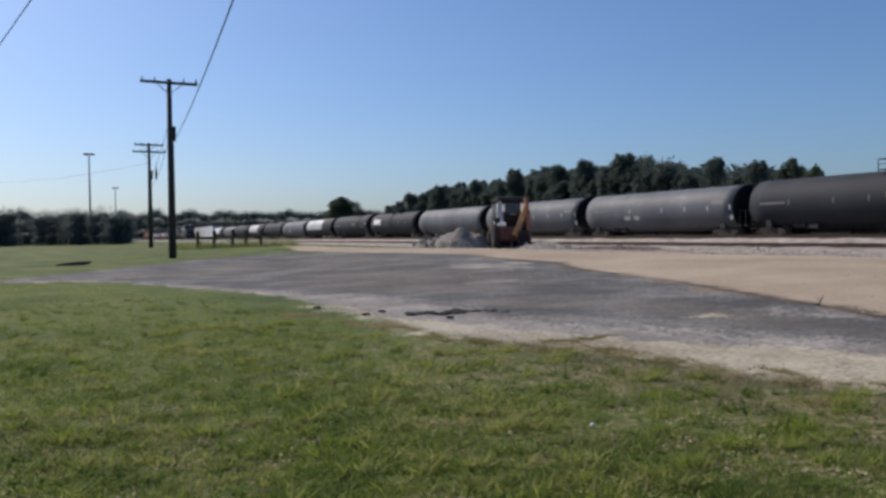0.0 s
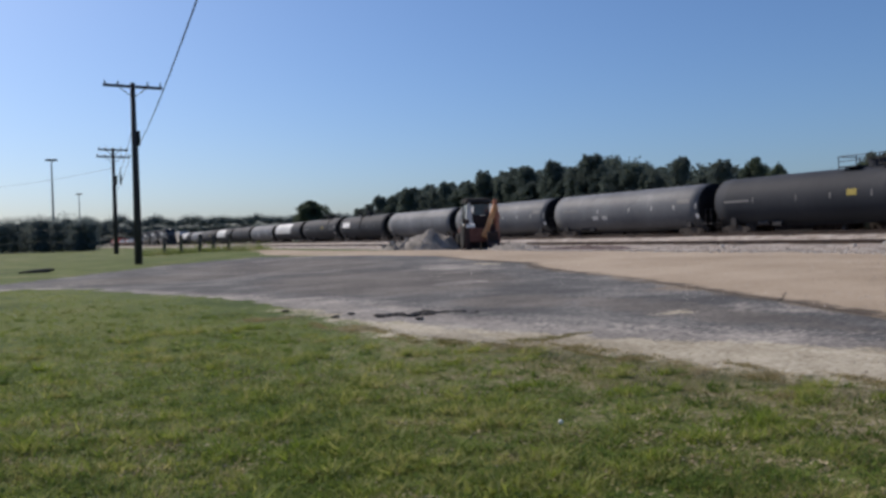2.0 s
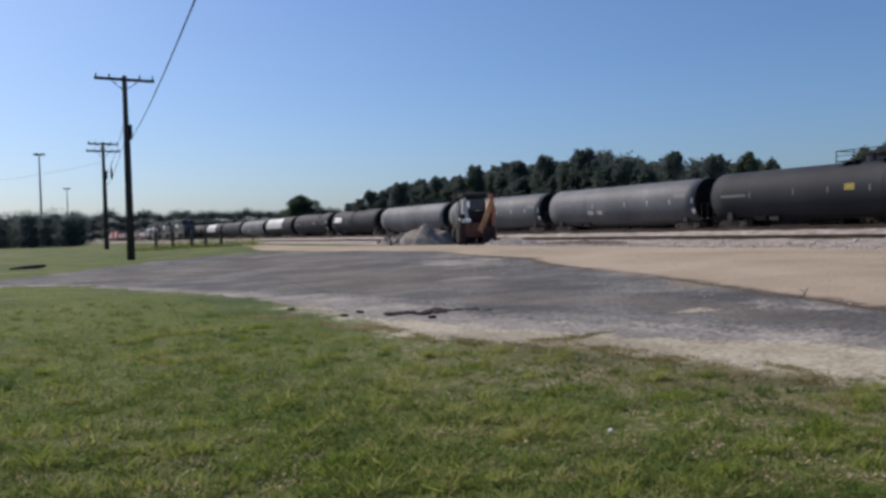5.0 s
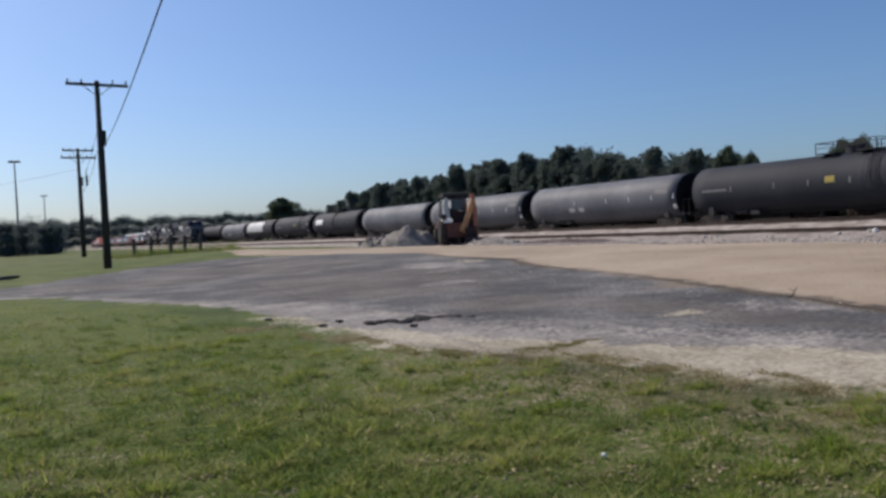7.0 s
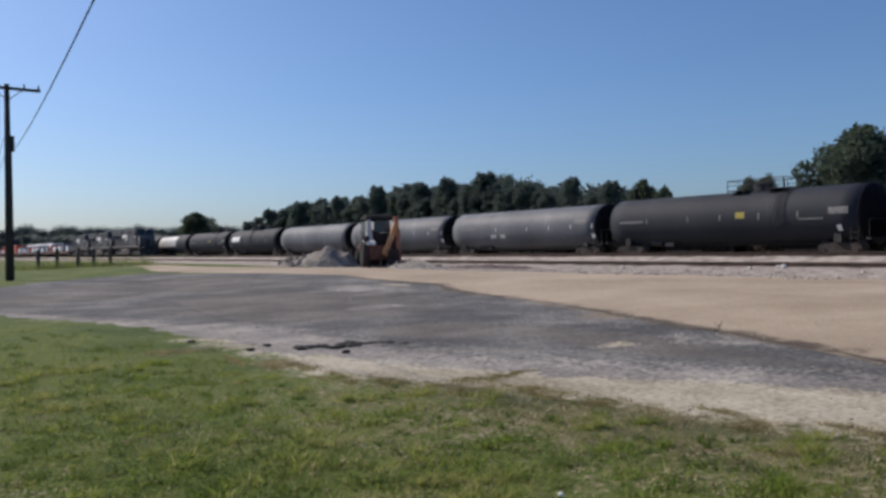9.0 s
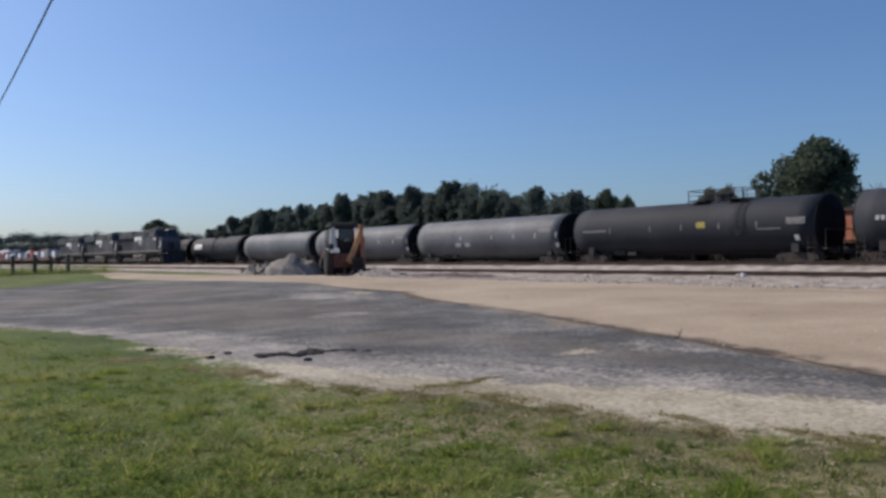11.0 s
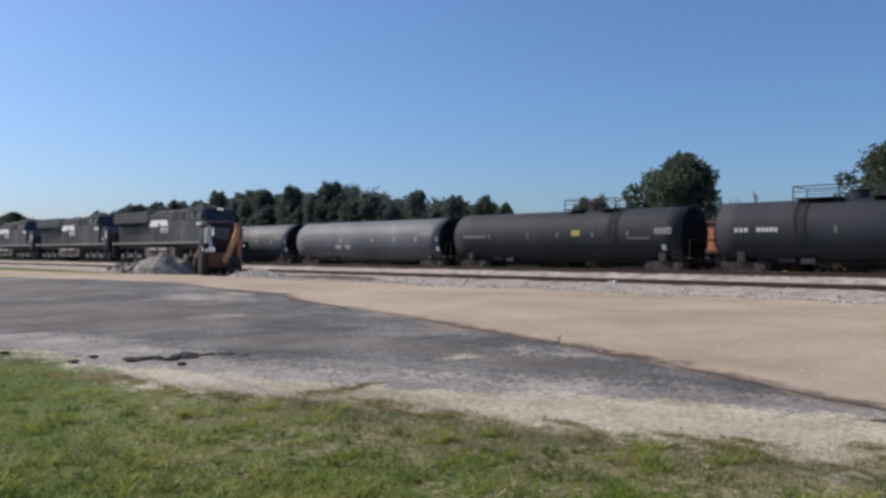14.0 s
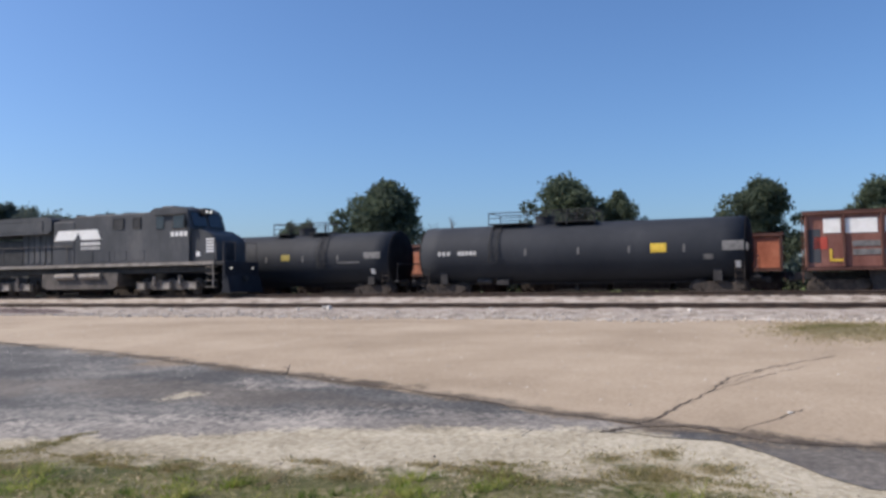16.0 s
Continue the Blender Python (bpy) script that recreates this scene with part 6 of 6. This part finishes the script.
# ---- small things on the ground ----
def make_crumbs():
    """Dark crumbs of broken asphalt along a pothole's edge."""
    rnd = random.Random(9)
    heap = thing("asphalt_crumbs", "dark broken asphalt lumps on the road", "debris", pose(6.05, 12.7, ground_z(6.05, 12.7) + 0.008))
    me = rock_mesh(40, 0.5)
    me.materials.append(M["crumb"])
    for i in range(70):
        t = rnd.uniform(-1, 1)
        s = rnd.uniform(0.07, 0.24) * (1.45 if abs(t + 0.1) < 0.35 else 1.0)
        ob = new("lump", me)
        ob.parent = heap
        ob.matrix_basis = pose(t * 0.70 + rnd.gauss(0, 0.05), -t * 0.2 + rnd.gauss(0, 0.13) + 0.12 * math.sin(5 * t), 0, 0, 0, rnd.uniform(0, 360)) @ Matrix.Diagonal((s, s, s * 0.75, 1))
    for x, y in ((5.0, 13.6), (4.2, 15.0), (5.6, 12.0), (4.6, 13.3)):
        lump = part("asphalt_lump", box(bmesh.new(), -0.07, 0.07, -0.05, 0.05, 0, 0.035, 0.015), M["crumb"])
        lump.matrix_basis = pose(x, y, ground_z(x, y) + 0.012, 0, 0, rnd.uniform(0, 180))
        tagged(lump, "small dark lump of asphalt", "debris", "loose asphalt lumps")


make_crumbs()


def make_crack(points, width, label):
    """A raised strip of dirt and weeds that fills a crack in the lot."""
    bm = bmesh.new()
    left, right = [], []
    dense = []
    for (x0, y0), (x1, y1) in zip(points, points[1:]):
        k = max(2, int(math.hypot(x1 - x0, y1 - y0) / 0.06))
        dense += [(x0 + (x1 - x0) * i / k, y0 + (y1 - y0) * i / k) for i in range(k)]
    for i, (x, y) in enumerate(dense):
        j = noise.noise((x * 4, y * 4, 3)) * 0.05 + noise.noise((x * 13, y * 13, 5)) * (0.035 + 0.4 * width)
        w = width * (0.5 + abs(noise.noise((x * 2.3, y * 2.3, 8))) * 1.8)
        x2, y2 = dense[min(i + 1, len(dense) - 1)]
        x1, y1 = dense[max(i - 1, 0)]
        d = Vector((y1 - y2, x2 - x1)).normalized()
        z = ground_z(x, y) + 0.012
        left.append(bm.verts.new((x + d.x * (w + j), y + d.y * (w + j), z)))
        right.append(bm.verts.new((x - d.x * (w - j), y - d.y * (w - j), z)))
    for i in range(len(dense) - 1):
        f = bm.faces.new((left[i], left[i + 1], right[i + 1], right[i]))
        if f.normal.z < 0:
            f.normal_flip()
    bmesh.ops.recalc_face_normals(bm, faces=bm.faces)
    if bm.faces and next(iter(bm.faces)).normal.z < 0:
        bmesh.ops.reverse_faces(bm, faces=bm.faces)
    tagged(part("pavement_crack", bm, M["crack"]), label, "crack", kind="structure")


make_crack([(8.95, 3.42), (9.8, 3.27), (10.5, 3.12), (11.13, 2.97), (12.4, 2.82), (13.5, 2.33), (15.3, 1.27)], 0.013, "dirt-filled crack across the sandy lot")
make_crack([(11.13, 2.97), (11.85, 2.70), (12.84, 2.31), (13.9, 1.75)], 0.008, "dirt-filled crack across the sandy lot")
make_crack([(11.5, 2.94), (12.5, 2.62), (13.3, 2.36)], 0.006, "dirt-filled crack across the sandy lot")
make_crack([(8.87, 2.47), (9.34, 2.28), (9.76, 2.06), (10.3, 1.85)], 0.008, "dirt-filled crack across the sandy lot")
make_crack([(3.5, 14.0), (4.14, 13.95), (4.84, 13.9), (5.05, 14.05)], 0.03, "dark crack along the road's worn rim")
make_crack([(12.2, 14.2), (11.7, 12.2), (10.95, 9.3), (10.25, 7.0), (9.75, 5.6), (9.2, 4.4), (8.95, 3.4)], 0.03, "dark dirty seam between road and lot")
make_crack([(8.40, 3.76), (8.75, 3.5), (9.0, 3.1), (8.87, 2.7), (8.5, 2.2), (8.5, 1.2), (8.45, 0.0)], 0.05, "dark damp dirt where road and lot meet")
make_crack([(24.4, 14.5), (24.0, 12.6), (24.6, 10.8), (24.1, 9.0), (24.5, 7.4)], 0.10, "dark dirt line along the foot of the ballast")
make_crack([(15.5, 30.4), (15.3, 29.0), (14.95, 26.0), (14.85, 23.2), (13.55, 20.6), (13.0, 17.4)], 0.10, "dark broken edge between road and lot")


def make_rock(x, y, z, size, seed):
    me = rock_mesh(seed, 0.75)
    me.materials.append(M["pale_rock"])
    ob = new("pale_rock", me)
    ob.matrix_basis = pose(x, y, z + size * 0.2, 0, 0, seed * 40) @ Matrix.Diagonal((size, size * 0.8, size * 0.8, 1))
    tagged(ob, "pale loose rock lying on gravel", "rock", "pale rocks")


for i, (x, y, z, size) in enumerate([(28.5, 19.4, 0.64, 0.40), (28.9, 19.9, 0.65, 0.28), (28.1, 20.6, 0.62, 0.25), (28.6, 12.4, 0.64, 0.2), (27.0, 15.5, 0.58, 0.2), (27.6, 26.8, 0.61, 0.26), (28.2, 5.2, 0.62, 0.2), (9.96, 2.01, 0.15, 0.07)]):
    make_rock(x, y, z, size, 50 + i)


def make_stick():
    bm = bmesh.new()
    rod(bm, (0, 0, 0), (0.14, 0.0, 0.20), 0.014, 0.008, 6)
    rod(bm, (0.07, 0, 0.1), (0.02, 0.1, 0.16), 0.008, 0.004, 6)
    rod(bm, (-0.1, 0.05, 0.01), (0.03, 0, 0.02), 0.012, 0.01, 6)
    ob = part("dry_stick", bm, M["post_wood"])
    ob.matrix_basis = pose(10.95, 9.35, ground_z(10.95, 9.35) + 0.01) @ Matrix.Diagonal((0.75, 0.75, 0.75, 1))
    tagged(ob, "dry forked stick standing at the lot's edge", "stick")


make_stick()


def make_litter():
    bm = bmesh.new()
    bmesh.ops.create_icosphere(bm, subdivisions=2, radius=0.019)
    for v in bm.verts:
        v.co *= 1 + 0.16 * noise.noise(v.co * 60)
        v.co.z = max(v.co.z * 0.9, -0.026)
    ob = part("paper_ball", bm, M["litter"])
    ob.matrix_basis = pose(3.50, 5.01, ground_z(3.50, 5.01) + 0.028, 0, 0, 35)
    tagged(ob, "small crumpled white paper ball lying on the lawn", "litter")


make_litter()


def make_dark_bar():
    # low tapered rods in a dark tone, with one side branch
    bm = bmesh.new()
    for a, b, r0, r1 in (((-0.75, 0.0, 0.03), (-0.3, 0.03, 0.06), 0.03, 0.08), ((-0.3, 0.03, 0.06), (0.35, 0.0, 0.09), 0.08, 0.10), ((0.35, 0.0, 0.09), (0.72, -0.05, 0.13), 0.10, 0.05), ((-0.1, 0.02, 0.05), (0.3, 0.3, 0.07), 0.06, 0.03)):
        rod(bm, a, b, r0, r1, 10)
    ob = part("log", bm, M["pole_wood"])
    ob.matrix_basis = pose(0.0, 41.2, ground_z(0, 41.2), 0, 0, 0)
    tagged(ob, "dark tapered bar lying in the grass", "log")


make_dark_bar()


# ---- what moves ----
def motions():
    """The train rolls steadily towards the near end of the main track."""
    speed, front = 16.1, 30.65   # metres a second; the lead deck's front edge at 16 s
    for unit, back_off in TRAIN:
        walk(unit, [(t, pose(MAIN_X, front + back_off + speed * (16.0 - t), MAIN_Z)) for t in (0.0, 4.0, 8.0, 12.0, 16.0)])

    wheels = [w for truck in lead.children if truck.name.startswith("truck") for w in truck.children if w.name.startswith("wheel")]
    for w in wheels:
        base = w.matrix_basis.copy()
        way = 1 if w.location.x < 0 else -1
        walk(w, [(f / 30, base @ pose(0, 0, 0, way * math.degrees(speed * f / 30 / 0.49))) for f in range(0, 481)])


motions()
